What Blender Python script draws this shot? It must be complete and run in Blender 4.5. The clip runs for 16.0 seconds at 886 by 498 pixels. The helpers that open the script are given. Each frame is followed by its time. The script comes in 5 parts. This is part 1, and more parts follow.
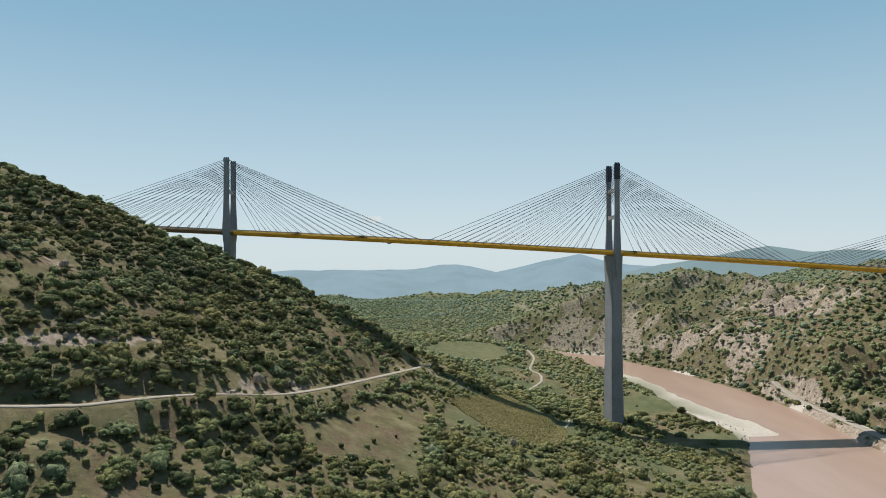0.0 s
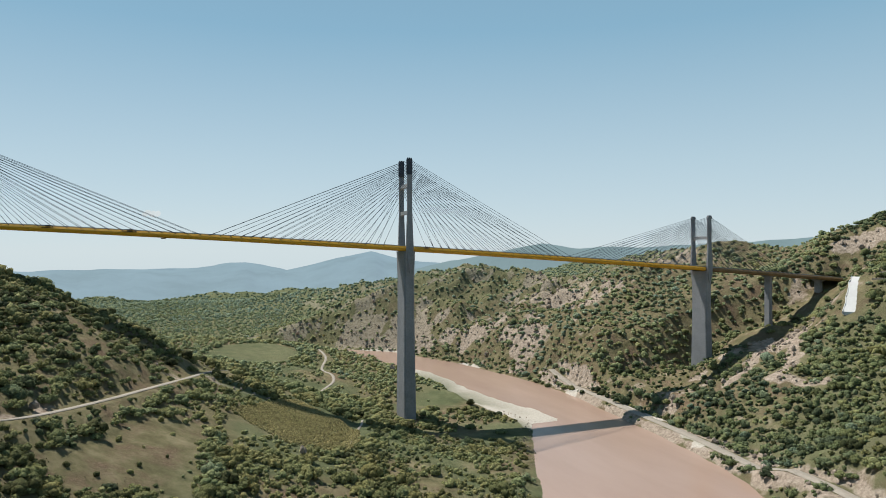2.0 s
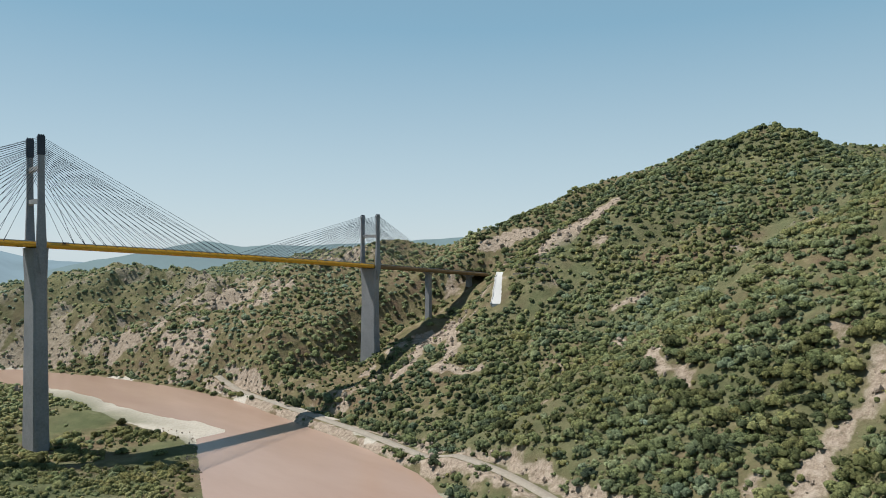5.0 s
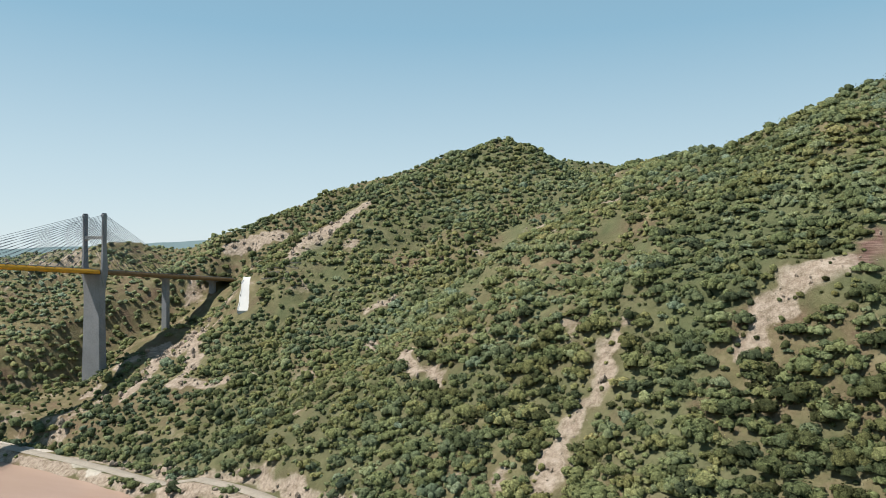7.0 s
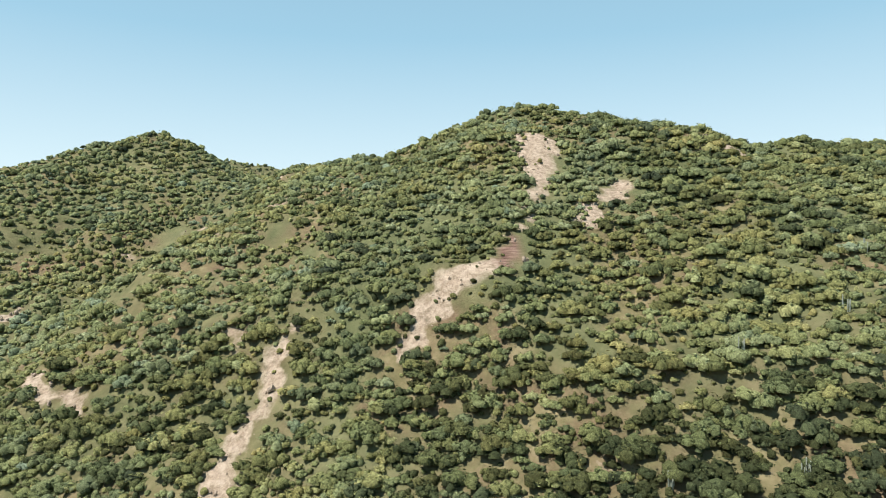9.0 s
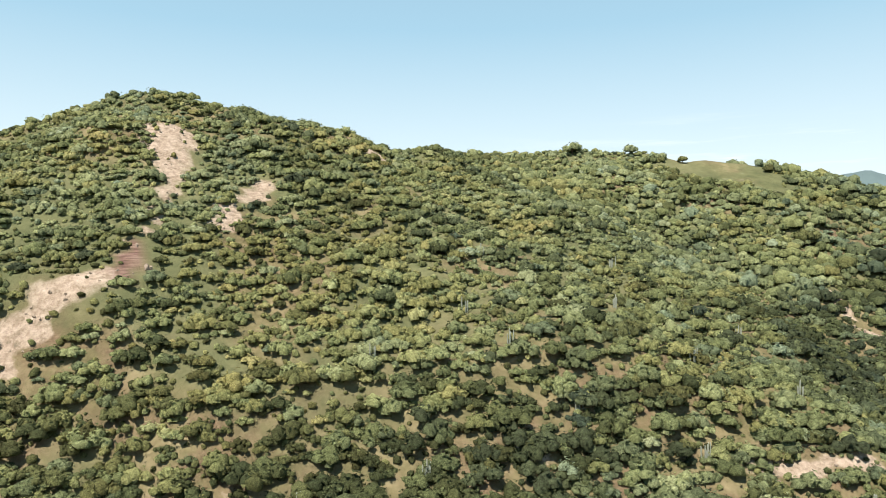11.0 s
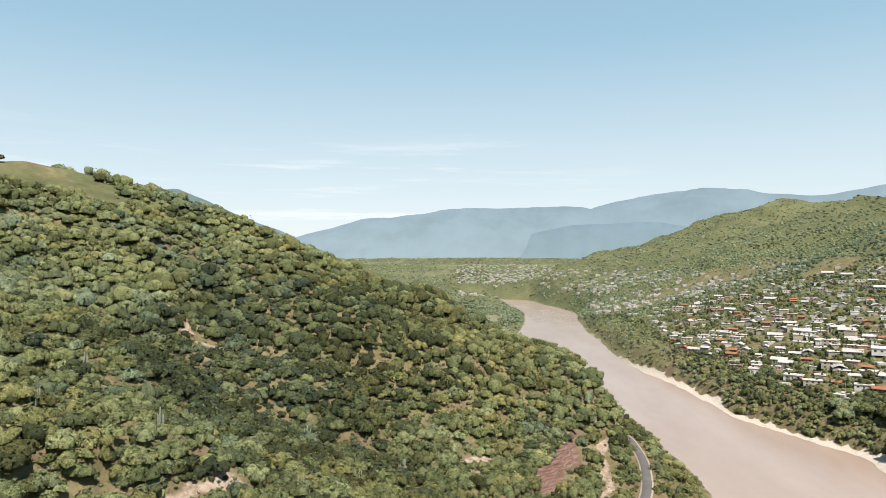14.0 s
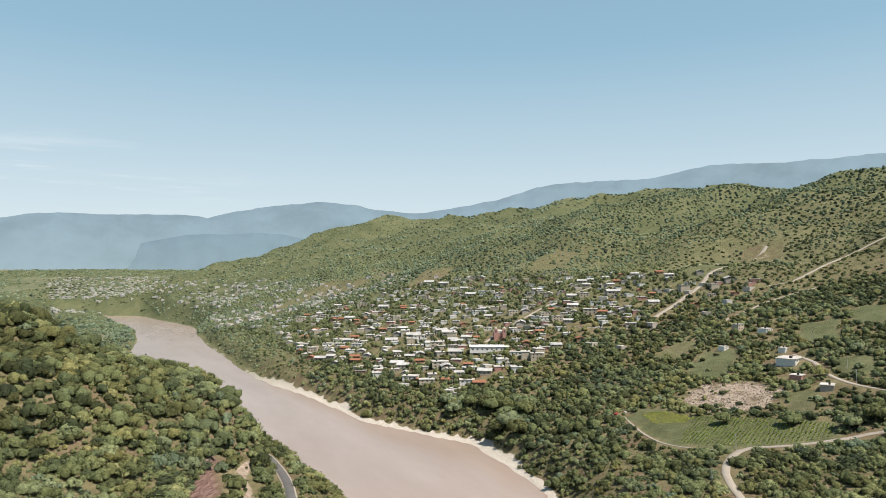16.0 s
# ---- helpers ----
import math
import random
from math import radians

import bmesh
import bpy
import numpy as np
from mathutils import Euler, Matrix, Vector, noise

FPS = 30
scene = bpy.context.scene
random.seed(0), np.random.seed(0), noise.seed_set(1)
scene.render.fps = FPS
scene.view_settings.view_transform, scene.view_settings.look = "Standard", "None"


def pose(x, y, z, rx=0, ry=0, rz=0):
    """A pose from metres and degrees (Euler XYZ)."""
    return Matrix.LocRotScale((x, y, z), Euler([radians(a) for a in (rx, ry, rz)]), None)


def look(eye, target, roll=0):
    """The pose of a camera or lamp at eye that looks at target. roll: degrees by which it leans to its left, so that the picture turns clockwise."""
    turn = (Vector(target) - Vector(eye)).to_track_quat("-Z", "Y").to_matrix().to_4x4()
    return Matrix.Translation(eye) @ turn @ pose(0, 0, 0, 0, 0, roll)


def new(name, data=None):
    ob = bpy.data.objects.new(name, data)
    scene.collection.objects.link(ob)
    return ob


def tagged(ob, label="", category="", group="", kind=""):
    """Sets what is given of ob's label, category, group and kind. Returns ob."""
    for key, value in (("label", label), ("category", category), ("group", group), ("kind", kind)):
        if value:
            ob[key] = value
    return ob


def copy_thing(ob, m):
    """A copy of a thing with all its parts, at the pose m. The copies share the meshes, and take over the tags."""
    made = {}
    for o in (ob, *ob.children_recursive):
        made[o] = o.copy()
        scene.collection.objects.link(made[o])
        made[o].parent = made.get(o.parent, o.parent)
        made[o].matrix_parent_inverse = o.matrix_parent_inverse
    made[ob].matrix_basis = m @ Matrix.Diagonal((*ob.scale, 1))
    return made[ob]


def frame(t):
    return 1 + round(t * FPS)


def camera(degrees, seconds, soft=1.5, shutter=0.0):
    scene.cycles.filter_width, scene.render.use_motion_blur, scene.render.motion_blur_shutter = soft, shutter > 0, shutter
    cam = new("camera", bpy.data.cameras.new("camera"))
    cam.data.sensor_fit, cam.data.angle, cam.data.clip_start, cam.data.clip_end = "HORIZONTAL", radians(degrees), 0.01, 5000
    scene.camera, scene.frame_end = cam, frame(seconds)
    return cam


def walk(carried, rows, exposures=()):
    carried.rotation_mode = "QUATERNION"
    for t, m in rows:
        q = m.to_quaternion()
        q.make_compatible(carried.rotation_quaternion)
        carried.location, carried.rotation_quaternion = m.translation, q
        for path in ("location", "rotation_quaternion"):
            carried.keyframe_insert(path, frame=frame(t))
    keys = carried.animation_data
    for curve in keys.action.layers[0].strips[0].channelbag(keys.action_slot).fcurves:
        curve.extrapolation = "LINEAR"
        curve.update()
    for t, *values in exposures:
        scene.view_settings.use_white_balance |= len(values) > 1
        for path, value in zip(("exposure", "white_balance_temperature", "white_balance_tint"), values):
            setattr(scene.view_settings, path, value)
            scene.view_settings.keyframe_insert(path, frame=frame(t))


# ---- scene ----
cam = camera(65.16, 16.0, soft=0.9)
PATH = [
    # seconds, x, y, z, yaw, pitch, roll
    (0.0, -172.22, -563.53, 141.30, -3.21, 0.39, 0.14),
    (0.5, -171.04, -558.69, 140.97, -6.78, 0.36, 0.16),
    (1.0, -170.01, -553.86, 140.68, -10.97, 0.31, 0.23),
    (1.5, -169.11, -548.87, 140.41, -15.78, 0.21, 0.25),
    (2.0, -167.90, -543.98, 140.10, -20.24, 0.12, 0.24),
    (2.5, -166.46, -539.39, 139.80, -24.07, 0.04, 0.22),
    (3.0, -164.80, -535.02, 139.53, -28.57, -0.03, 0.22),
    (3.5, -163.34, -530.81, 139.32, -33.63, -0.08, 0.18),
    (4.0, -162.31, -526.53, 139.27, -38.40, -0.10, 0.12),
    (4.2, -161.79, -524.90, 139.25, -40.26, -0.09, 0.10),
    (6.3, -151.75, -511.63, 139.03, -60.14, 0.08, -0.03),
    (6.5, -150.94, -510.74, 138.98, -62.42, 0.14, -0.03),
    (7.0, -148.88, -508.60, 138.89, -68.08, 0.26, -0.06),
    (7.5, -146.71, -506.55, 138.80, -74.53, 0.38, -0.10),
    (8.0, -144.39, -504.86, 138.75, -81.74, 0.51, -0.14),
    (8.5, -141.37, -503.69, 138.82, -88.82, 0.62, -0.10),
    (8.7, -140.14, -503.62, 138.97, -91.56, 0.63, -0.07),
    (10.8, -127.55, -520.87, 144.86, -119.22, -0.07, 0.37),
    (11.0, -125.62, -522.01, 145.02, -122.55, -0.04, 0.38),
    (11.5, -120.75, -524.87, 145.40, -130.76, 0.03, 0.36),
    (12.0, -115.66, -527.78, 145.82, -139.40, 0.10, 0.31),
    (12.5, -110.57, -530.65, 146.25, -148.42, 0.23, 0.30),
    (12.6, -109.54, -531.23, 146.34, -150.28, 0.24, 0.30),
    (13.0, -105.42, -533.69, 146.55, -157.85, 0.35, 0.28),
    (13.5, -100.13, -537.27, 146.77, -166.89, 0.51, 0.16),
    (13.9, -96.21, -540.46, 146.92, -173.79, 0.65, 0.11),
    (14.0, -95.31, -541.31, 146.95, -175.44, 0.69, 0.10),
    (14.5, -91.27, -545.80, 147.15, -183.91, 0.88, 0.13),
    (15.0, -87.87, -550.65, 147.30, -192.63, 1.07, 0.16),
    (15.5, -84.47, -555.73, 147.48, -200.68, 1.27, 0.18),
    (16.0, -81.18, -560.88, 147.67, -206.48, 1.51, 0.21),
]
EXPOSURES = [(0.0, 0.22, 6500, 10), (2.5, 0.21, 6480, 10), (4.0, 0.15, 6450, 10), (7.0, 0.38, 6600, 10), (8.5, 0.68, 6750, 10), (11.0, 0.90, 7150, 14), (13.0, 0.85, 7250, 17), (14.5, 0.55, 7000, 15), (16.0, 0.45, 6900, 14)]
walk(cam, [(t, pose(x, y, z, 90 + pitch, roll, yaw)) for t, x, y, z, yaw, pitch, roll in PATH], EXPOSURES)

# world
SUN_EL, SUN_AZ = 61.0, 117.0        # degrees; azimuth counted from +x towards +y
sun_dir = Vector((math.cos(radians(SUN_EL)) * math.cos(radians(SUN_AZ)), math.cos(radians(SUN_EL)) * math.sin(radians(SUN_AZ)), math.sin(radians(SUN_EL))))
world = bpy.data.worlds.new("sky")
scene.world = world
world.use_nodes = True
wn = world.node_tree
sky = wn.nodes.new("ShaderNodeTexSky")
sky.sky_type = "NISHITA"
sky.sun_disc = False
sky.sun_elevation = radians(SUN_EL)
sky.sun_rotation = math.atan2(sun_dir.x, sun_dir.y)
sky.altitude = 600
sky.air_density = 1.0
sky.dust_density = 0.4
sky.ozone_density = 2.5
wn.nodes["Background"].inputs["Strength"].default_value = 0.14
coord = wn.nodes.new("ShaderNodeTexCoord")
split = wn.nodes.new("ShaderNodeSeparateXYZ")
wn.links.new(coord.outputs["Generated"], split.inputs[0])
haze = wn.nodes.new("ShaderNodeValToRGB")     # dusty valley air: pale at the horizon, blue above
for p in (0.12, 0.3):
    haze.color_ramp.elements.new(p)
for e, (p, c) in zip(haze.color_ramp.elements, ((0.0, (0.60, 0.71, 0.765)), (0.12, (0.47, 0.62, 0.70)), (0.3, (0.25, 0.45, 0.59)), (0.8, (0.10, 0.19, 0.30)))):
    e.position, e.color = p, (*c, 1)
wn.links.new(split.outputs["Z"], haze.inputs[0])
lift = wn.nodes.new("ShaderNodeVectorMath")
lift.operation = "SCALE"
lift.inputs["Scale"].default_value = 0.84 / 0.14

# thin high cloud low over the south-east
streaks = wn.nodes.new("ShaderNodeMapping")
streaks.inputs["Scale"].default_value = (2.2, 2.2, 34.0)
streaks.inputs["Rotation"].default_value = (radians(2), radians(-3), 0)
wn.links.new(coord.outputs["Generated"], streaks.inputs["Vector"])
wisp = wn.nodes.new("ShaderNodeTexNoise")
wisp.inputs["Scale"].default_value, wisp.inputs["Detail"].default_value, wisp.inputs["Roughness"].default_value = 1.6, 6.0, 0.62
wn.links.new(streaks.outputs[0], wisp.inputs["Vector"])


def world_range(value, lo, hi, to_lo=0.0, to_hi=1.0):
    r = wn.nodes.new("ShaderNodeMapRange")
    r.interpolation_type = "SMOOTHSTEP"
    wn.links.new(value, r.inputs["Value"])
    for key, v in zip(("From Min", "From Max", "To Min", "To Max"), (lo, hi, to_lo, to_hi)):
        r.inputs[key].default_value = v
    return r.outputs[0]


def world_product(a, b):
    m = wn.nodes.new("ShaderNodeMath")
    m.operation = "MULTIPLY"
    wn.links.new(a, m.inputs[0])
    wn.links.new(b, m.inputs[1])
    return m.outputs[0]


toward = wn.nodes.new("ShaderNodeVectorMath")
toward.operation = "DOT_PRODUCT"
toward.inputs[1].default_value = (0.36, -0.93, 0.0)
wn.links.new(coord.outputs["Generated"], toward.inputs[0])
veil = world_product(world_range(wisp.outputs["Fac"], 0.52, 0.72, 0.0, 0.55), world_range(toward.outputs["Value"], 0.80, 0.97))
veil = world_product(veil, world_product(world_range(split.outputs["Z"], 0.02, 0.06), world_range(split.outputs["Z"], 0.20, 0.10)))
thin = wn.nodes.new("ShaderNodeMix")
thin.data_type = "RGBA"
thin.inputs[7].default_value = (0.80, 0.86, 0.89, 1)
wn.links.new(veil, thin.inputs[0])
wn.links.new(haze.outputs[0], thin.inputs[6])
air = wn.nodes.new("ShaderNodeMix")
air.data_type = "RGBA"
air.inputs[0].default_value = 0.92
wn.links.new(sky.outputs[0], air.inputs[6])
wn.links.new(thin.outputs[2], lift.inputs[0])
wn.links.new(lift.outputs[0], air.inputs[7])
wn.links.new(air.outputs[2], wn.nodes["Background"].inputs["Color"])
sun = new("sun", bpy.data.lights.new("sun", "SUN"))
sun.data.energy = 5.0
sun.data.angle = radians(0.53)
sun.data.color = (1.0, 0.95, 0.87)
sun.matrix_world = look(sun_dir * 900, (0, 0, 0))


# ---- materials ----
def material(name, rough=0.8, metal=0.0, spec=0.3):
    m = bpy.data.materials.new(name)
    m.use_nodes = True
    b = m.node_tree.nodes["Principled BSDF"]
    b.inputs["Roughness"].default_value = rough
    b.inputs["Metallic"].default_value = metal
    b.inputs["Specular IOR Level"].default_value = spec
    return m, m.node_tree, b


def node(nt, kind, **sets):
    n = nt.nodes.new(kind)
    for key, value in sets.items():
        n.inputs[key.replace("_", " ")].default_value = value
    return n


def ramp(nt, fac, stops):
    r = nt.nodes.new("ShaderNodeValToRGB")
    els = r.color_ramp.elements
    while len(els) < len(stops):
        els.new(0.5)
    for e, (p, c) in zip(els, stops):
        e.position, e.color = p, (*c, 1)
    nt.links.new(fac, r.inputs[0])
    return r.outputs[0]


def mix(nt, fac, a, b):
    n = nt.nodes.new("ShaderNodeMix")
    n.data_type = "RGBA"
    for sock, v in ((n.inputs[0], fac), (n.inputs[6], a), (n.inputs[7], b)):
        if isinstance(v, (int, float)):
            sock.default_value = v
        elif isinstance(v, tuple):
            sock.default_value = (*v, 1)
        else:
            nt.links.new(v, sock)
    return n.outputs[2]


def noise_tex(nt, scale, detail=5.0, rough=0.6, vec=None):
    n = node(nt, "ShaderNodeTexNoise", Scale=scale, Detail=detail, Roughness=rough)
    if vec is None:
        g = nt.nodes.new("ShaderNodeNewGeometry")
        vec = g.outputs["Position"]
    nt.links.new(vec, n.inputs["Vector"])
    return n.outputs["Fac"]


def bump(nt, b, height, strength=0.4, dist=0.3):
    n = node(nt, "ShaderNodeBump", Strength=strength, Distance=dist)
    nt.links.new(height, n.inputs["Height"])
    nt.links.new(n.outputs[0], b.inputs["Normal"])


def mottled(name, dark, light, scale, rough=0.85, fine=8.0, metal=0.0, spec=0.3, relief=0.3, dist=0.1):
    m, nt, b = material(name, rough, metal, spec)
    coarse = noise_tex(nt, scale)
    small = noise_tex(nt, scale * fine, 6)
    base = ramp(nt, coarse, [(0.3, dark), (0.7, light)])
    shade = ramp(nt, small, [(0.25, tuple(c * 0.72 for c in dark)), (0.75, light)])
    nt.links.new(mix(nt, 0.45, base, shade), b.inputs["Base Color"])
    bump(nt, b, small, relief, dist)
    return m


def ground_material():
    m, nt, b = material("ground_cover", 0.95, spec=0.03)
    att = nt.nodes.new("ShaderNodeVertexColor")
    att.layer_name = "cover"
    sep = nt.nodes.new("ShaderNodeSeparateColor")
    nt.links.new(att.outputs["Color"], sep.inputs[0])
    big, mid, fine = noise_tex(nt, 0.012, 6), noise_tex(nt, 0.09, 6, 0.65), noise_tex(nt, 0.7, 5, 0.7)
    grass = ramp(nt, mid, [(0.30, (0.088, 0.084, 0.044)), (0.5, (0.150, 0.134, 0.074)), (0.72, (0.236, 0.200, 0.124))])
    soil = ramp(nt, fine, [(0.25, (0.092, 0.064, 0.042)), (0.55, (0.160, 0.116, 0.078)), (0.8, (0.250, 0.195, 0.140))])
    crag = noise_tex(nt, 0.28, 7, 0.72)
    rock = mix(nt, 0.5, ramp(nt, fine, [(0.25, (0.140, 0.106, 0.082)), (0.5, (0.290, 0.240, 0.190)), (0.8, (0.480, 0.415, 0.345))]),
               ramp(nt, crag, [(0.34, (0.066, 0.058, 0.035)), (0.45, (0.240, 0.186, 0.140)), (0.6, (0.450, 0.380, 0.315))]))
    sand = ramp(nt, fine, [(0.2, (0.33, 0.295, 0.25)), (0.8, (0.58, 0.54, 0.475))])
    patch = ramp(nt, noise_tex(nt, 0.05, 6, 0.65), [(0.47, (0, 0, 0)), (0.66, (1, 1, 1))])
    col = mix(nt, patch, grass, soil)
    edge = nt.nodes.new("ShaderNodeMath")
    edge.operation = "ADD"
    nt.links.new(sep.outputs[0], edge.inputs[0])
    jitter = nt.nodes.new("ShaderNodeMath")
    jitter.operation = "MULTIPLY_ADD"
    nt.links.new(mid, jitter.inputs[0])
    jitter.inputs[1].default_value, jitter.inputs[2].default_value = 1.2, -0.6
    nt.links.new(jitter.outputs[0], edge.inputs[1])
    col = mix(nt, ramp(nt, edge.outputs[0], [(0.4, (0, 0, 0)), (0.6, (1, 1, 1))]), col, rock)
    strata = nt.nodes.new("ShaderNodeMapping")
    geo = nt.nodes.new("ShaderNodeNewGeometry")
    nt.links.new(geo.outputs["Position"], strata.inputs["Vector"])
    strata.inputs["Scale"].default_value = (0.12, 0.12, 1.6)
    red = ramp(nt, noise_tex(nt, 1.0, 4, 0.7, strata.outputs[0]), [(0.3, (0.066, 0.039, 0.034)), (0.5, (0.156, 0.098, 0.084)), (0.7, (0.273, 0.199, 0.172))])
    col = mix(nt, att.outputs["Alpha"], red, col)
    drift = nt.nodes.new("ShaderNodeMath")
    drift.operation = "MULTIPLY_ADD"
    nt.links.new(mid, drift.inputs[0])
    drift.inputs[1].default_value = 0.9
    nt.links.new(sep.outputs[1], drift.inputs[2])
    col = mix(nt, ramp(nt, drift.outputs[0], [(0.84, (0, 0, 0)), (0.97, (1, 1, 1))]), col, sand)
    green = ramp(nt, mid, [(0.3, (0.084, 0.100, 0.044)), (0.7, (0.172, 0.184, 0.086))])
    green = mix(nt, 0.55, green, ramp(nt, big, [(0.36, (0.044, 0.062, 0.036)), (0.5, (0.080, 0.100, 0.058)), (0.64, (0.138, 0.144, 0.086))]))
    col = mix(nt, sep.outputs[2], col, green)
    nt.links.new(col, b.inputs["Base Color"])
    bump(nt, b, crag, 0.7, 2.2)
    return m


def leaf_material(name, stops):
    """Foliage: light or dark by the plant's tint, yellow, green or grey-green by its hue."""
    m, nt, b = material(name, 0.75, spec=0.06)
    att = nt.nodes.new("ShaderNodeAttribute")
    att.attribute_name = "tint"
    col = ramp(nt, att.outputs["Fac"], stops)
    kind = nt.nodes.new("ShaderNodeAttribute")
    kind.attribute_name = "hue"
    # the bluish end also carries the haze painted into far plants
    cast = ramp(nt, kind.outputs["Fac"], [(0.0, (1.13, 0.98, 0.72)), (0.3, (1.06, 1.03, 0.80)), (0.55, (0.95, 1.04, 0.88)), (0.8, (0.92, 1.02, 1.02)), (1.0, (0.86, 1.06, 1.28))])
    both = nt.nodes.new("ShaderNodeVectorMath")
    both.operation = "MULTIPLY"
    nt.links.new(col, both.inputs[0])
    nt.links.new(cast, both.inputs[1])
    col = both.outputs[0]
    tuft, leaf = noise_tex(nt, 0.9, 3, 0.7), noise_tex(nt, 2.8, 2, 0.75)
    for fac, lo, hi in ((tuft, 0.62, 1.38), (leaf, 0.45, 1.6)):
        vary = nt.nodes.new("ShaderNodeMapRange")
        nt.links.new(fac, vary.inputs["Value"])
        vary.inputs["From Min"].default_value, vary.inputs["From Max"].default_value = 0.32, 0.68
        vary.inputs["To Min"].default_value, vary.inputs["To Max"].default_value = lo, hi
        scale = nt.nodes.new("ShaderNodeVectorMath")
        scale.operation = "SCALE"
        nt.links.new(col, scale.inputs[0])
        nt.links.new(vary.outputs[0], scale.inputs["Scale"])
        col = scale.outputs[0]
    nt.links.new(col, b.inputs["Base Color"])
    rough = nt.nodes.new("ShaderNodeMath")
    rough.operation = "ADD"
    nt.links.new(tuft, rough.inputs[0])
    nt.links.new(leaf, rough.inputs[1])
    bump(nt, b, rough.outputs[0], 0.55, 0.8)
    thin = nt.nodes.new("ShaderNodeBsdfTranslucent")
    nt.links.new(col, thin.inputs["Color"])
    shade = nt.nodes.new("ShaderNodeMixShader")
    shade.inputs[0].default_value = 0.22
    nt.links.new(b.outputs[0], shade.inputs[1])
    nt.links.new(thin.outputs[0], shade.inputs[2])
    nt.links.new(shade.outputs[0], nt.nodes["Material Output"].inputs["Surface"])
    return m


GROUND = ground_material()
LEAF_STOPS = [(0.0, (0.040, 0.047, 0.027)), (0.25, (0.086, 0.098, 0.054)), (0.5, (0.146, 0.160, 0.086)), (0.75, (0.200, 0.212, 0.117)), (1.0, (0.250, 0.260, 0.156))]
LEAF = leaf_material("foliage", LEAF_STOPS)
BARK = mottled("bark", (0.08, 0.06, 0.04), (0.176, 0.136, 0.096), 1.5)
CACTUS = mottled("cactus_skin", (0.153, 0.187, 0.153), (0.323, 0.357, 0.306), 2.0, 0.7)
CONCRETE = mottled("tower_concrete", (0.175, 0.182, 0.196), (0.30, 0.308, 0.322), 0.06, 0.8, 12)
PALE_CONCRETE = mottled("pale_concrete", (0.312, 0.312, 0.312), (0.452, 0.452, 0.445), 0.3, 0.8)
HEAD = mottled("anchor_steel", (0.030, 0.036, 0.050), (0.06, 0.07, 0.09), 0.5, 0.5, metal=0.4)
YELLOW = mottled("yellow_paint", (0.616, 0.29, 0.0123), (0.739, 0.378, 0.0194), 0.05, 0.42, 10, spec=0.5, relief=0.05)
BROWN = mottled("girder_steel", (0.144, 0.088, 0.04), (0.216, 0.136, 0.064), 0.1, 0.6)
CABLE = mottled("cable_sheath", (0.035, 0.045, 0.065), (0.06, 0.075, 0.105), 0.4, 0.45)
TARMAC = mottled("tarmac", (0.08, 0.08, 0.08), (0.136, 0.132, 0.128), 0.15, 0.9)
DIRT = mottled("packed_dirt", (0.251, 0.221, 0.178), (0.356, 0.32, 0.271), 0.12, 0.95)
ROCK = mottled("broken_rock", (0.187, 0.144, 0.113), (0.39, 0.328, 0.265), 0.25, 0.95, 6, relief=0.8, dist=0.4)
WHITE = mottled("white_paint", (0.598, 0.598, 0.581), (0.722, 0.722, 0.704), 0.5, 0.7)


def water_material():
    m, nt, b = material("muddy_water", 0.22, spec=0.28)
    streak = nt.nodes.new("ShaderNodeMapping")
    g = nt.nodes.new("ShaderNodeNewGeometry")
    nt.links.new(g.outputs["Position"], streak.inputs["Vector"])
    streak.inputs["Rotation"].default_value = (0, 0, radians(-20))
    streak.inputs["Scale"].default_value = (1.0, 0.25, 1.0)
    n1 = noise_tex(nt, 0.02, 6, 0.6, streak.outputs[0])
    n2 = noise_tex(nt, 0.5, 3, 0.5)
    place = nt.nodes.new("ShaderNodeSeparateXYZ")
    nt.links.new(g.outputs["Position"], place.inputs[0])
    silt = nt.nodes.new("ShaderNodeMapRange")         # redder silt upstream of the bend
    nt.links.new(place.outputs["Y"], silt.inputs["Value"])
    for key, v in zip(("From Min", "From Max", "To Min", "To Max"), (-1000.0, -250.0, 0.0, 1.0)):
        silt.inputs[key].default_value = v
    grey = ramp(nt, n1, [(0.3, (0.273, 0.212, 0.176)), (0.7, (0.328, 0.267, 0.231))])
    red = ramp(nt, n1, [(0.3, (0.296, 0.201, 0.154)), (0.7, (0.355, 0.254, 0.201))])
    nt.links.new(mix(nt, silt.outputs[0], grey, red), b.inputs["Base Color"])
    bump(nt, b, n2, 0.12, 0.15)
    return m


WATER = water_material()


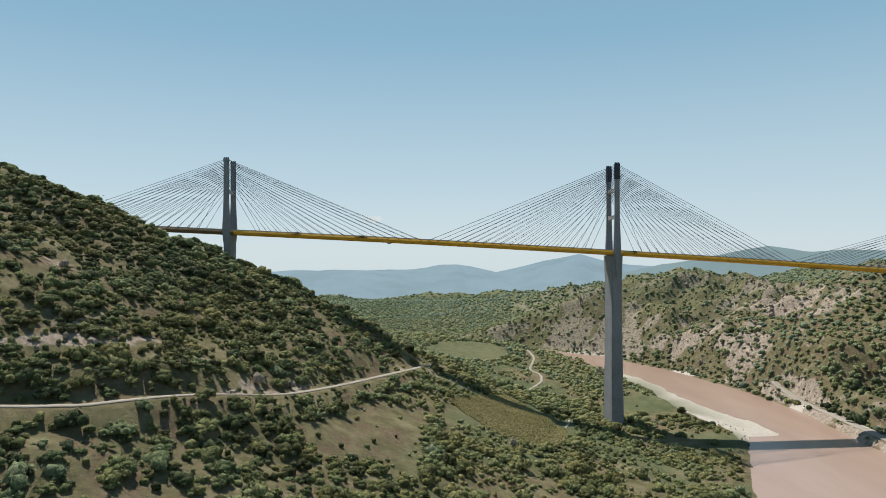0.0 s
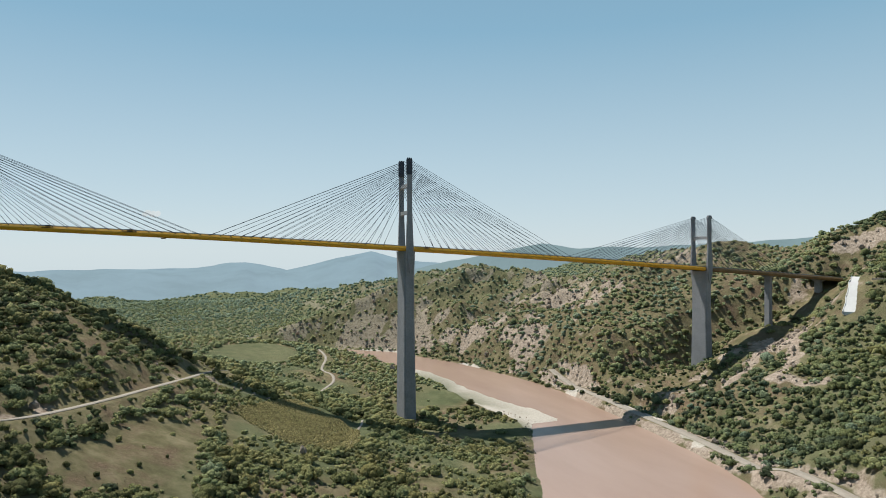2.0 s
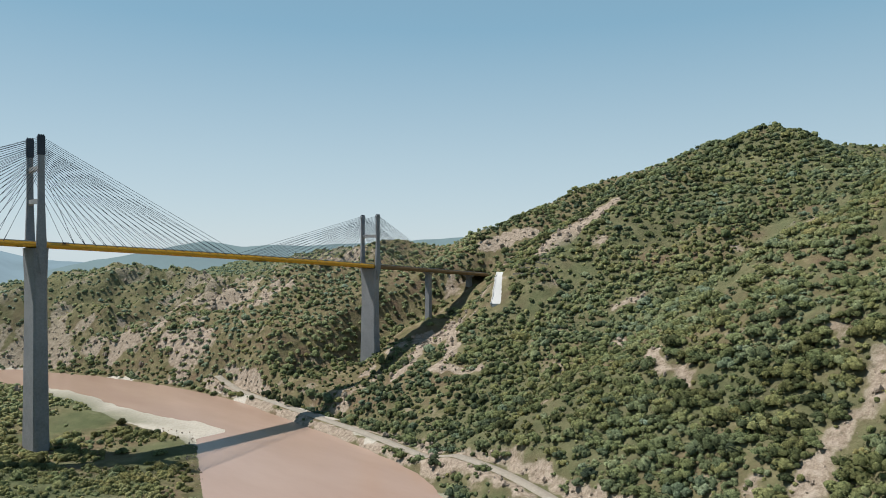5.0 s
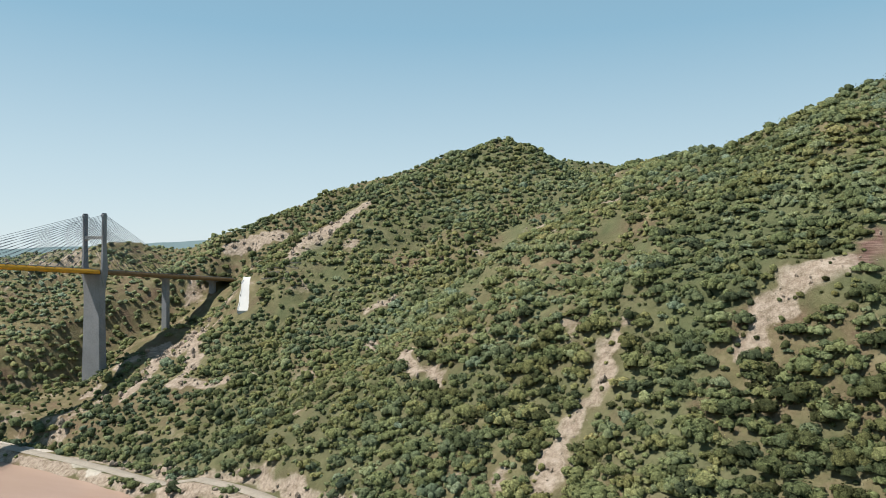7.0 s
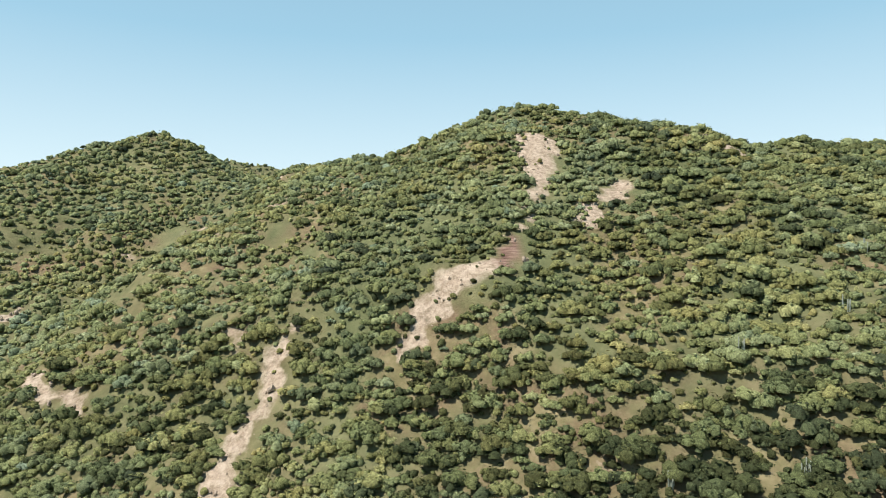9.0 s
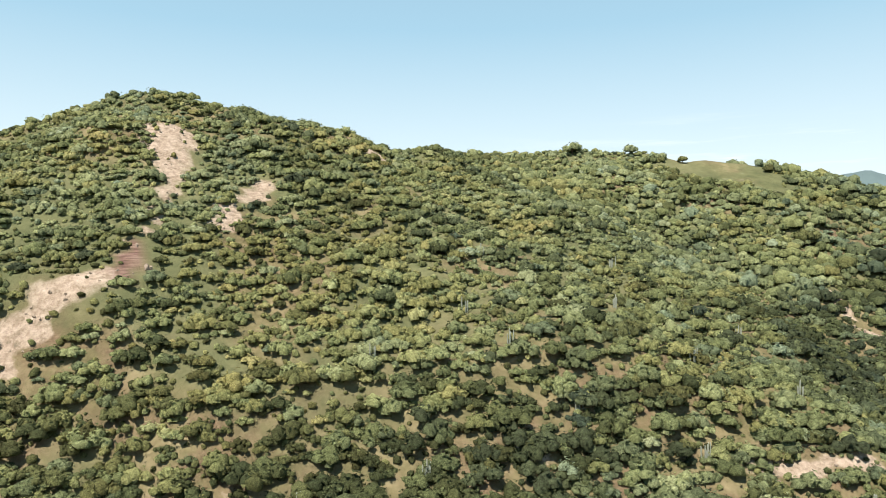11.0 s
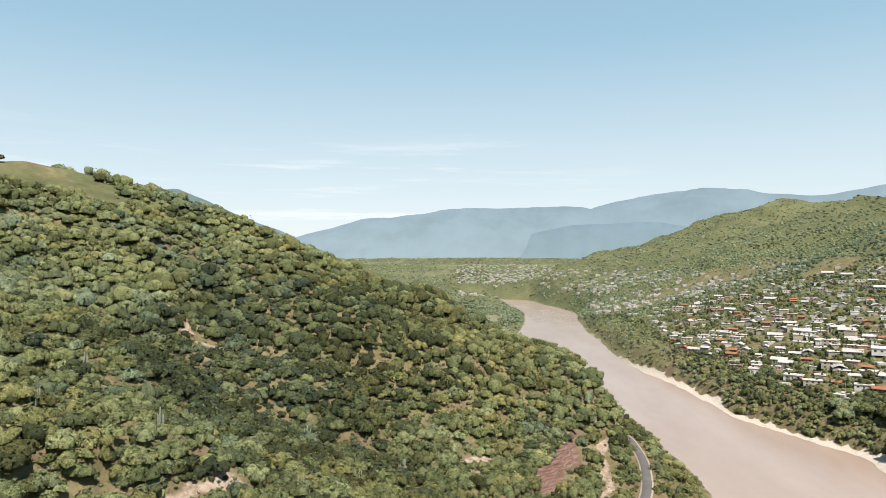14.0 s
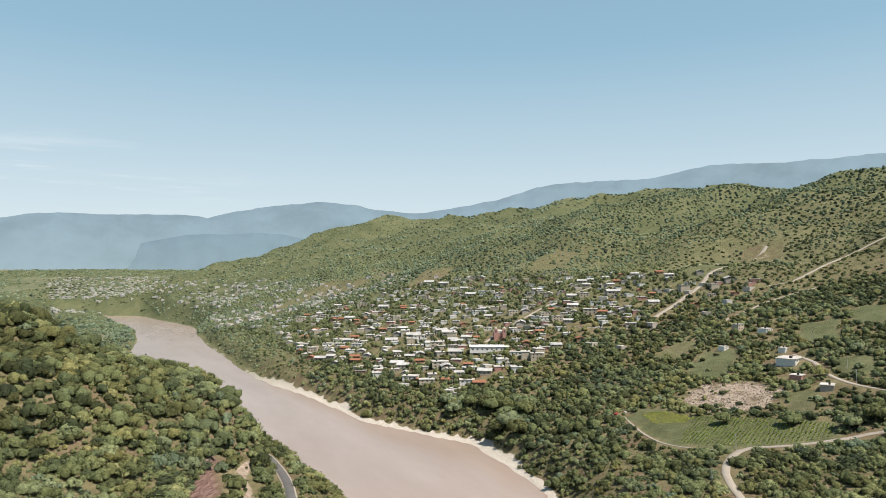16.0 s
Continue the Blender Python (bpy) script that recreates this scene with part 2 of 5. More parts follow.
# Far backdrop: air haze is painted as glowing colour, paler towards the foot.
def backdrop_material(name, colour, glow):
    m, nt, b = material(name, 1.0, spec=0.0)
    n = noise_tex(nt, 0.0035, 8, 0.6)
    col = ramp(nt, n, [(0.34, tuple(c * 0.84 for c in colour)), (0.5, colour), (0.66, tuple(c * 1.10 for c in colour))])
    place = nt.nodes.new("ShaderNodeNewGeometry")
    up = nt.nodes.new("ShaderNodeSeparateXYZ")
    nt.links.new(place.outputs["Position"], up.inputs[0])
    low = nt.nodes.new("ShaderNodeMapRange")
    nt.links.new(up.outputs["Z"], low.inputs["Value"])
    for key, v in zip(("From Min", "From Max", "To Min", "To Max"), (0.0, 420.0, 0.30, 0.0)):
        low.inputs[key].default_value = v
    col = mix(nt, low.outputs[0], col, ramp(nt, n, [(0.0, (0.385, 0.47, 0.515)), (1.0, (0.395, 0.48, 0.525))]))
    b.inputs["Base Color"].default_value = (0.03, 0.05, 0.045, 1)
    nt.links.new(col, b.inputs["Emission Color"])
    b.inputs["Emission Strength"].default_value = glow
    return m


# ---- mesh helpers ----
def add(name, verts, faces, mat, parent=None, label="", smooth=False):
    me = bpy.data.meshes.new(name)
    me.from_pydata([tuple(v) for v in verts], [], [tuple(f) for f in faces])
    me.materials.append(mat)
    if smooth:
        me.polygons.foreach_set("use_smooth", [True] * len(me.polygons))
    ob = new(name, me)
    ob.parent = parent
    return tagged(ob, label)


def part(name, bm, mat, parent=None, label="", smooth=False):
    me = bpy.data.meshes.new(name)
    bm.normal_update()
    bm.to_mesh(me)
    bm.free()
    me.materials.append(mat)
    if smooth:
        me.polygons.foreach_set("use_smooth", [True] * len(me.polygons))
    ob = new(name, me)
    ob.parent = parent
    return tagged(ob, label)


def loft(bm, rings):
    """Skin closed rings of equal length, with caps."""
    rows = [[bm.verts.new(p) for p in ring] for ring in rings]
    n = len(rows[0])
    for a, b in zip(rows, rows[1:]):
        for i in range(n):
            bm.faces.new((a[i], a[(i + 1) % n], b[(i + 1) % n], b[i]))
    bm.faces.new(rows[0][::-1])
    bm.faces.new(rows[-1])
    return bm


def box(bm, x0, y0, z0, x1, y1, z1):
    return loft(bm, [[(x0, y0, z), (x1, y0, z), (x1, y1, z), (x0, y1, z)] for z in (z0, z1)])


def octo(cx, cy, z, w, d, c):
    """Ring of a rectangle w by d with cut corners."""
    a, b = w / 2, d / 2
    return [(cx + x, cy + y, z) for x, y in ((a, -b + c), (a, b - c), (a - c, b), (-a + c, b), (-a, b - c), (-a, -b + c), (-a + c, -b), (a - c, -b))]


def empty(name, at=(0, 0, 0), **tags):
    ob = new(name)
    ob.location = at
    return tagged(ob, **tags)


# ---- relief of the land ----
def lattice(ix, iy, seed):
    h = np.sin(ix * 127.1 + iy * 311.7 + seed * 74.7) * 43758.5453
    return h - np.floor(h)


def vnoise(x, y, seed=0):
    ix, iy = np.floor(x), np.floor(y)
    fx, fy = x - ix, y - iy
    fx, fy = fx * fx * (3 - 2 * fx), fy * fy * (3 - 2 * fy)
    a, b = lattice(ix, iy, seed), lattice(ix + 1, iy, seed)
    c, d = lattice(ix, iy + 1, seed), lattice(ix + 1, iy + 1, seed)
    return (a * (1 - fx) + b * fx) * (1 - fy) + (c * (1 - fx) + d * fx) * fy - 0.5


def fbm(x, y, size, octaves=4, seed=0):
    out, amp = 0, 1.0
    for k in range(octaves):
        out = out + amp * vnoise(x / size + 13.7 * k, y / size - 7.1 * k, seed + k)
        size, amp = size / 2.03, amp * 0.5
    return out


def along(px, py, line):
    """Distance to a polyline of (x, y, value), the value there, and the side (+1: left of its run)."""
    best = np.full(np.shape(px), 1e12)
    val, side = np.zeros(np.shape(px)), np.ones(np.shape(px))
    for (x0, y0, v0), (x1, y1, v1) in zip(line, line[1:]):
        dx, dy = x1 - x0, y1 - y0
        t = np.clip(((px - x0) * dx + (py - y0) * dy) / (dx * dx + dy * dy), 0, 1)
        ex, ey = px - x0 - t * dx, py - y0 - t * dy
        d = ex * ex + ey * ey
        near = d < best
        best = np.where(near, d, best)
        val = np.where(near, v0 + t * (v1 - v0), val)
        side = np.where(near, np.where(dx * ey - dy * ex > 0, 1.0, -1.0), side)
    return np.sqrt(best), val, side


def ridge(px, py, line, slope):
    out = np.full(np.shape(px), -1e9)
    for (x0, y0, z0), (x1, y1, z1) in zip(line, line[1:]):
        dx, dy = x1 - x0, y1 - y0
        t = np.clip(((px - x0) * dx + (py - y0) * dy) / (dx * dx + dy * dy), 0, 1)
        d = np.hypot(px - x0 - t * dx, py - y0 - t * dy)
        out = np.maximum(out, z0 + t * (z1 - z0) - slope * (np.sqrt(d * d + 144) - 12))
    return out


# the river from north to south: x, y, half its width
RIVER = [(-4800, 1500, 80), (-2000, 1200, 60), (-900, 800, 40), (-400, 570, 30), (-150, 510, 28), (-20, 440, 36), (60, 360, 42), (100, 260, 45), (122, 150, 48), (131, 60, 50), (144, -40, 46),
         (118, -128, 62), (82, -206, 62), (20, -330, 66), (-85, -550, 66), (-190, -760, 66), (-288, -966, 64), (-292, -1060, 70), (-262, -1180, 50), (-245, -1320, 55),
         (-217, -1500, 55), (-198, -1840, 72), (-215, -2100, 60), (-230, -2400, 70), (-150, -2900, 50), (0, -3050, 30)]
RIDGES = [
    # hill behind the bridge's end, with its long crest
    ([(474, 30, 138), (514, 28, 152), (590, 9, 190), (688, -54, 235), (714, -244, 288), (831, -299, 266), (897, -397, 262), (1200, -500, 300)], 0.55),
    ([(714, -244, 270), (560, -150, 205), (475, -126, 158), (415, -105, 118)], 0.62),
    # hill with the rock slide
    ([(897, -397, 258), (549, -434, 220), (453, -495, 218), (415, -525, 221), (363, -613, 241), (331, -656, 230), (306, -695, 223), (298, -777, 203), (397, -928, 230)], 0.60),
    ([(453, -495, 222), (330, -440, 165), (230, -380, 105)], 0.60),
    # grassy ridge
    ([(298, -777, 206), (397, -928, 228), (374, -1000, 235), (325, -1072, 228), (245, -1128, 209), (172, -1144, 186), (95, -1133, 158), (20, -1123, 127), (-38, -1113, 99), (-105, -1100, 77), (-140, -1090, 52), (-170, -1075, 30)], 0.50),
    ([(397, -928, 230), (240, -840, 130), (130, -760, 70)], 0.50),
    # hill at the bridge's other end
    ([(-900, -250, 300), (-560, -150, 245), (-447, -75, 201), (-404, -64, 180), (-352, -33, 158), (-313, -15, 128), (-277, -13, 110), (-238, -27, 91), (-204, -44, 75), (-154, -63, 48)], 0.52),
    ([(-560, -150, 240), (-420, -250, 135), (-320, -300, 85), (-240, -320, 55)], 0.50),
    # hills north of the river
    ([(264, 501, 106), (369, 337, 92), (423, 224, 105), (474, 181, 136), (566, 86, 150), (700, 60, 190)], 0.42),
    ([(264, 501, 106), (300, 700, 90), (178, 900, 62), (48, 1130, 40)], 0.30),
    ([(474, 181, 130), (700, 700, 112), (900, 1300, 88), (1500, 1700, 95)], 0.30),
    ([(-480, 1430, 18), (-380, 1450, 24)], 0.25),
    ([(-120, 1540, 18), (60, 1570, 22), (200, 1500, 20)], 0.22),
    # slopes above the village
    ([(-577, -3113, 185), (-854, -2939, 235), (-1057, -2753, 281), (-1202, -2626, 317), (-1405, -2318, 341), (-1566, -2046, 388), (-1670, -1780, 350), (-1540, -1430, 338), (-1500, -1000, 325), (-1350, -500, 320)], 0.31),
    ([(-1350, -500, 320), (-900, -250, 300)], 0.50),
    # hill and terrace beyond the village
    ([(-1750, -3750, 378), (-1310, -3640, 392), (-1020, -3700, 305), (-760, -3800, 205)], 0.42),
    ([(-345, -3046, 132), (-480, -3030, 150), (-600, -3000, 163)], 0.8),
    # rocky hillocks on the plain to the south
    ([(560, -3000, 172), (600, -3020, 150)], 0.8),
    ([(515, -3380, 150), (545, -3390, 148)], 0.7),
    ([(-1390, -2330, 365), (-1050, -1950, 215), (-860, -1700, 140)], 0.36),
]


# hollows: x, y, radius, depth
DENTS = [(0, -5, 90, 15), (-311, 0, 55, 20)]
DENTS += [(x, y, 27, drop) for x, y, drop in ((216, -49, 6.4), (244, -42, 6.0), (225, -25, 7.5), (245, -12, 6.9), (225, 5, 6.7), (262, -22, 6.1), (262, 12, 15.3), (240, 35, 21.9), (215, 35, 6.1), (284, -37, -5.1), (316, -31, 4.2), (347, -27, 7.9), (412, -16, 10.8), (450, -8, 13.3), (483, -1, 26.7), (299, 4, 16.2), (299, 22, 21.7), (383, 5, 18.7), (383, 25, 22.2), (340, 15, 10.9), (330, 35, 26.6), (430, 20, 29.0), (316, -60, 11.5), (286, -93, 7.3), (341, -60, 6.2), (367, -60, 13.2), (394, -60, 9.5), (351, -100, 4.4), (425, -50, 14.7), (260, -60, 3.9), (245, -80, 2.3), (280, -40, 17.2), (343, -126, 3.4))]


def smoothstep(a, b, x):
    t = np.clip((x - a) / (b - a), 0, 1)
    return t * t * (3 - 2 * t)


def relief(px, py):
    """Height of the land, and the distance from the water's edge (negative in the river)."""
    px, py = np.asarray(px, float), np.asarray(py, float)
    wx = px + 22 * fbm(px, py, 120, 3, 5)
    wy = py + 22 * fbm(px, py, 120, 3, 9)
    d, hw, side = along(px + 5 * fbm(px, py, 45, 3, 21), py + 5 * fbm(px, py, 45, 3, 22), RIVER)
    d = d - hw
    west = smoothstep(-1, 1, -side)
    south = smoothstep(-600, -900, py)
    reach = np.clip(d, 0, None)
    flat_n = 3 + 0.15 * np.minimum(reach, 260) + 0.01 * reach
    flat_s = 3 + np.minimum(10, 0.3 * reach) + 0.21 * np.minimum(reach, 560) * smoothstep(-2700, -1750, py) + 0.008 * reach
    flat_e = 4 + 0.05 * np.minimum(reach, 300)
    base = west * (flat_n * (1 - south) + flat_s * south) + (1 - west) * flat_e
    far = smoothstep(300, 900, py)
    base = base * (1 - far) + far * (4 + 0.03 * np.minimum(reach, 500))
    base = base + 0.075 * np.clip(-py - 2700, 0, None)
    fall = np.hypot(px + 168, py + 544)          # the northern plain sinks away towards the far valley
    base = base - 0.068 * np.clip(fall - 1700, 0, None) * smoothstep(500, 1000, py) * smoothstep(120, 420, reach)
    base = base + 10 * fbm(px, py, 260, 3, 17) * smoothstep(650, 1000, py)
    base = base + 12 * west * smoothstep(30, -50, px) * smoothstep(170, 300, py) * smoothstep(900, 600, py) * smoothstep(0, 30, reach)
    k = 9.0
    total = np.exp(np.clip(base / k, -50, 60))
    for line, slope in RIDGES:
        total = total + np.exp(np.clip(ridge(wx, wy, line, slope) / k, -50, 60))
    z = k * np.log(total)
    for x, y, r, drop in DENTS:
        z = z - drop * np.exp(-((px - x) ** 2 + (py - y) ** 2) / r ** 2)
    hilly = smoothstep(15, 60, z - base + 12)
    gully = np.abs(fbm(px, py, 95, 3, 31)) * 2
    z = z + hilly * (14 * fbm(px, py, 150, 4, 3) - 9 * (0.35 - gully)) + 1.2 * fbm(px, py, 18, 3, 41) * smoothstep(0, 25, d)
    z = z + hilly * smoothstep(90, 190, py) * 42 * (0.22 - np.abs(fbm(px, py, 52, 3, 63)))
    z = z + hilly * smoothstep(-650, -1000, px) * (72 * (0.17 - np.abs(fbm(px, py, 430, 3, 67))) + 46 * (0.2 - np.abs(fbm(px, py, 230, 3, 71))))
    bank = 0.4 + 0.14 * np.clip(d, 0, 9) + 1.1 * np.clip(d - 9, 0, None) + 1.5 * np.abs(fbm(px, py, 30, 2, 8))
    bar = smoothstep(-75, -25, py) * (1 - smoothstep(230, 300, py)) * west
    bed = np.maximum(np.maximum(-3.0, 0.6 * d + 0.8), bar * (1.35 - 0.010 * np.abs(d + 12) - 3 * smoothstep(-20, -32, d + 8 * fbm(px, py, 30, 2, 19))) - 3 * (1 - bar))
    low = 1.0 + 0.05 * np.minimum(reach, 60) - 400 * smoothstep(1700, 1900, fall) * smoothstep(500, 1000, py) * smoothstep(120, 420, reach)
    z = np.where(d > 0, np.minimum(np.maximum(z, low), bank), bed)
    return z, d


# ---- the land ----
def axis(lo, hi, fine_lo, fine_hi, step, limit, grow=1.09):
    inner = list(np.arange(fine_lo, fine_hi + 0.1, step))
    out, s, v = [], step, fine_lo
    while v > lo:
        s *= grow
        v -= min(s, limit)
        out.append(v)
    left = out[::-1]
    out, s, v = [], step, fine_hi
    while v < hi:
        s *= grow
        v += min(s, limit)
        out.append(v)
    return np.array(left + inner + out)


XS = axis(-4700, 4700, -640, 720, 6.0, 70)
YS = axis(-4700, 4700, -1560, 520, 6.0, 70)
GX, GY = np.meshgrid(XS, YS)
GZ, GD = relief(GX, GY)


def height(x, y):
    """Height of the land's mesh at single points or arrays."""
    x, y = np.asarray(x, float), np.asarray(y, float)
    i = np.clip(np.searchsorted(XS, x) - 1, 0, len(XS) - 2)
    j = np.clip(np.searchsorted(YS, y) - 1, 0, len(YS) - 2)
    fx, fy = (x - XS[i]) / (XS[i + 1] - XS[i]), (y - YS[j]) / (YS[j + 1] - YS[j])
    return (GZ[j, i] * (1 - fx) + GZ[j, i + 1] * fx) * (1 - fy) + (GZ[j + 1, i] * (1 - fx) + GZ[j + 1, i + 1] * fx) * fy


# roads and tracks: centre line (x, y), width
ROADS = {
    "river_road": ([(196, 110), (190, 30), (181, -60), (173, -140), (160, -220), (150, -285), (110, -380), (40, -520), (-40, -690), (-120, -840), (-172, -930), (-186, -980), (-191, -1030), (-188, -1080), (-165, -1130), (-120, -1180), (-80, -1300), (-60, -1500)], 7.5),
    "hill_track": ([(-420, -350), (-350, -345), (-298, -323), (-276, -309), (-239, -252), (-208, -183), (-178, -111), (-152, -30), (-132, 50), (-110, 120)], 4.2),
    "field_track": ([(-62, 46), (-56, 61), (-41, 96), (-36, 130), (-40, 161), (-23, 230), (-20, 290)], 2.8),
    "corn_path": ([(-47, -42), (-53, -64), (-64, -95), (-76, -130)], 1.8),
    "street_one": ([(-500, -1290), (-590, -1350), (-700, -1400), (-800, -1420)], 4.5),
    "street_two": ([(-640, -1150), (-600, -1230), (-560, -1340), (-500, -1470), (-440, -1600)], 4.5),
    "slope_road": ([(-607, -954), (-596, -928), (-570, -899), (-554, -869), (-550, -844), (-548, -800)], 4.5),
    "upper_street": ([(-672, -1185), (-735, -1211), (-809, -1243), (-881, -1284), (-996, -1316), (-1060, -1340)], 6.0),
    "upper_lane": ([(-690, -1100), (-721, -1104), (-769, -1107), (-800, -1100), (-833, -1088)], 3.5),
    "upper_road": ([(-820, -1150), (-844, -1133), (-888, -1134), (-932, -1134), (-984, -1130), (-1040, -1110)], 5.0),
    "village_track": ([(-362, -790), (-378, -815), (-390, -833), (-402, -845), (-419, -854), (-433, -854), (-447, -838), (-465, -822), (-479, -815), (-489, -808), (-540, -790)], 4.5),
    "field_path": ([(-424, -862), (-413, -897), (-421, -931), (-441, -975)], 2.0),
}


def curve_points(line, step):
    pts = [Vector((x, y, 0)) for x, y in line]
    out = []
    for i in range(len(pts) - 1):
        p0, p1, p2, p3 = pts[max(i - 1, 0)], pts[i], pts[i + 1], pts[min(i + 2, len(pts) - 1)]
        n = max(2, int((p2 - p1).length / step))
        for k in range(n):
            t = k / n
            out.append(0.5 * ((2 * p1) + (p2 - p0) * t + (2 * p0 - 5 * p1 + 4 * p2 - p3) * t * t + (3 * p1 - p0 - 3 * p2 + p3) * t ** 3))
    out.append(pts[-1])
    return out


road_paths = {}
for key, (line, wide) in ROADS.items():
    pts = curve_points(line, 6.0)
    arr = np.array([(p.x, p.y) for p in pts])
    zz = height(arr[:, 0], arr[:, 1])
    for _ in range(30):
        zz[1:-1] = (zz[:-2] + 2 * zz[1:-1] + zz[2:]) / 4
    if key == "river_road":
        zz = np.clip(zz, 5.0, 13.0)
    road_paths[key] = (arr, zz, wide)

# the slope above the river road is no cliff
rd, rz, rs = along(GX, GY, [(x, y, z) for (x, y), z in zip(road_paths["river_road"][0], road_paths["river_road"][1])])
limit = rz + 2 + 0.72 * np.clip(rd - 4, 0, None) + 3.0 * fbm(GX, GY, 30, 3, 28) + 0.004 * np.clip(rd - 60, 0, None) ** 2
GZ = np.where((rs > 0) & (GY < -40) & (GY > -900) & (rd < 140), np.minimum(GZ, limit), GZ)

# bench the land under the roads
bench = np.zeros_like(GZ)
for arr, zz, wide in road_paths.values():
    line = [(x, y, z) for (x, y), z in zip(arr, zz)]
    x0, y0 = arr.min(0) - 40
    x1, y1 = arr.max(0) + 40
    jj, ii = np.where((YS > y0) & (YS < y1))[0], np.where((XS > x0) & (XS < x1))[0]
    sub = np.ix_(jj, ii)
    d, v, _ = along(GX[sub], GY[sub], line)
    w = 1 - smoothstep(wide * 0.5 + 3.5, wide * 0.5 + 11, d)
    GZ[sub] = GZ[sub] * (1 - w) + (v - 0.35) * w
    bench[sub] = np.maximum(bench[sub], w)

wet = (GD < 0) & (bench < 0.02)
GZ[wet] = np.minimum(GZ[wet], 0.9)
# the red cutting above the road's bend
d, _, s = along(GX, GY, [(-105, -905, 0), (-124, -942, 0), (-138, -975, 0), (-143, -1000, 0)])
GZ = GZ + np.where(GD > 8, 4.5 * np.where(s > 0, 1.0, -0.35) * (1 - smoothstep(4, 22, d)), 0)

# what covers it: red rock and soil, green sand and gravel, blue grass
gy, gx = np.gradient(GZ, YS, XS)
steep = np.hypot(gx, gy)
scars = [  # bare slides and worn ground: line of (x, y, half width)
    [(279, -603, 15), (263, -600, 13), (248, -595, 8), (232, -590, 5), (220, -585, 3), (206, -579, 3), (194, -573, 4), (184, -566, 5)],
    [(179, -556, 5), (179, -545, 7), (177, -536, 9), (172, -526, 6), (164, -518, 4), (158, -513, 3)],
    [(196, -471, 3), (190, -462, 5), (184, -455, 5), (170, -457, 5), (162, -452, 5), (148, -445, 6), (134, -443, 7)],
    [(528, -145, 6), (500, -138, 11), (479, -130, 17), (442, -129, 18), (408, -128, 10)],
    [(505, 22, 9), (515, 0, 13), (532, -30, 12)],
    [(300, -92, 9), (330, -82, 10), (350, -70, 8)],
    [(318, -56, 6), (300, -75, 5), (266, -94, 5), (235, -99, 5)],
    [(301, -107, 6), (286, -125, 5), (251, -134, 5), (264, -191, 4)],
    [(236, -640, 6), (220, -622, 4), (205, -610, 5)],
    [(272, -726, 7), (282, -712, 5)],
    [(375, -252, 6), (363, -246, 9), (350, -238, 6)],
    [(228, -333, 4), (215, -342, 5), (202, -370, 4)],
    [(114, -972, 6), (95, -958, 4), (71, -944, 5)],
    [(-78, -935, 6), (-90, -948, 5)],
    [(-150, -925, 5), (-160, -965, 6), (-165, -1000, 5)],
    [(-345, -315, 3), (-304, -291, 4), (-283, -265, 4), (-260, -236, 3)],
    [(-250, -260, 3), (-238, -234, 4), (-224, -205, 3)],
    [(-160, -70, 4), (-135, -62, 5), (-118, -60, 4)],
]
glades = [  # small openings in the scrub
    [(64, -668, 2.4), (58, -678, 2.0)], [(120, -677, 2.0), (118, -680, 1.8)],
    [(22, -731, 3), (14, -750, 4), (9, -765, 4), (-2, -782, 3)], 
]
rocky = np.clip(0.25 * smoothstep(0.7, 1.1, steep) + 1.5 * (fbm(GX, GY, 34, 4, 77) - 0.13), 0, 1) * np.where(GY < -480, 0.35, 0.8)
cut = (rs > 0) * smoothstep(4.5, 7, rd) * (1 - smoothstep(9, 14, rd + 14 * fbm(GX, GY, 40, 3, 66))) * (GY > -420)
rocky = np.maximum(rocky, 1.1 * cut)
ledges = np.exp(-((GX - 310) / 110) ** 2 - ((GY + 60) / 75) ** 2)          # rock ribs below the eastern tower and piers
rocky = np.maximum(rocky, ledges * np.clip(0.18 + 2.6 * fbm(GX, GY * 1.6, 24, 3, 87), 0, 1))
rocky = np.maximum(rocky, 0.75 * (rs < 0) * (bench > 0.01) * (rd > 4.5) * (GY > -800) * (rd < 16))
for line in scars + glades:
    d, w, _ = along(GX + 8 * fbm(GX, GY, 22, 3, 61), GY + 8 * fbm(GX, GY, 22, 3, 62), line)
    rocky = np.maximum(rocky, (1.3 if line in scars[:10] else 0.75) * (1 - smoothstep(0.6, 1.1, d / w)))
north_rock = smoothstep(100, 200, GY) * smoothstep(0.28, 0.5, steep) * np.clip(0.36 + 1.7 * fbm(GX, GY, 70, 3, 83) + 2.0 * fbm(GX, GY, 20, 3, 85), 0, 1)
rocky = np.clip(np.maximum(rocky, north_rock), 0, 1)
bar = smoothstep(-75, -30, GY) * (1 - smoothstep(250, 310, GY)) * (1 - smoothstep(4, 16, GD)) * (GX < 131)
_, _, bank_side = along(GX, GY, RIVER)
sandy = np.clip((1 - smoothstep(3, 8, GD)) * (GD > -12) * smoothstep(-0.05, 0.3, fbm(GX, GY, 40, 2, 14)) * np.where(GY < -600, 0.55, 0.8) + bar + 0.85 * (bank_side < 0) * (GY < -880) * (GY > -1560) * (GD > -10) * (1 - smoothstep(4, 10, GD + 10 * fbm(GX, GY, 60, 2, 15))), 0, 1)
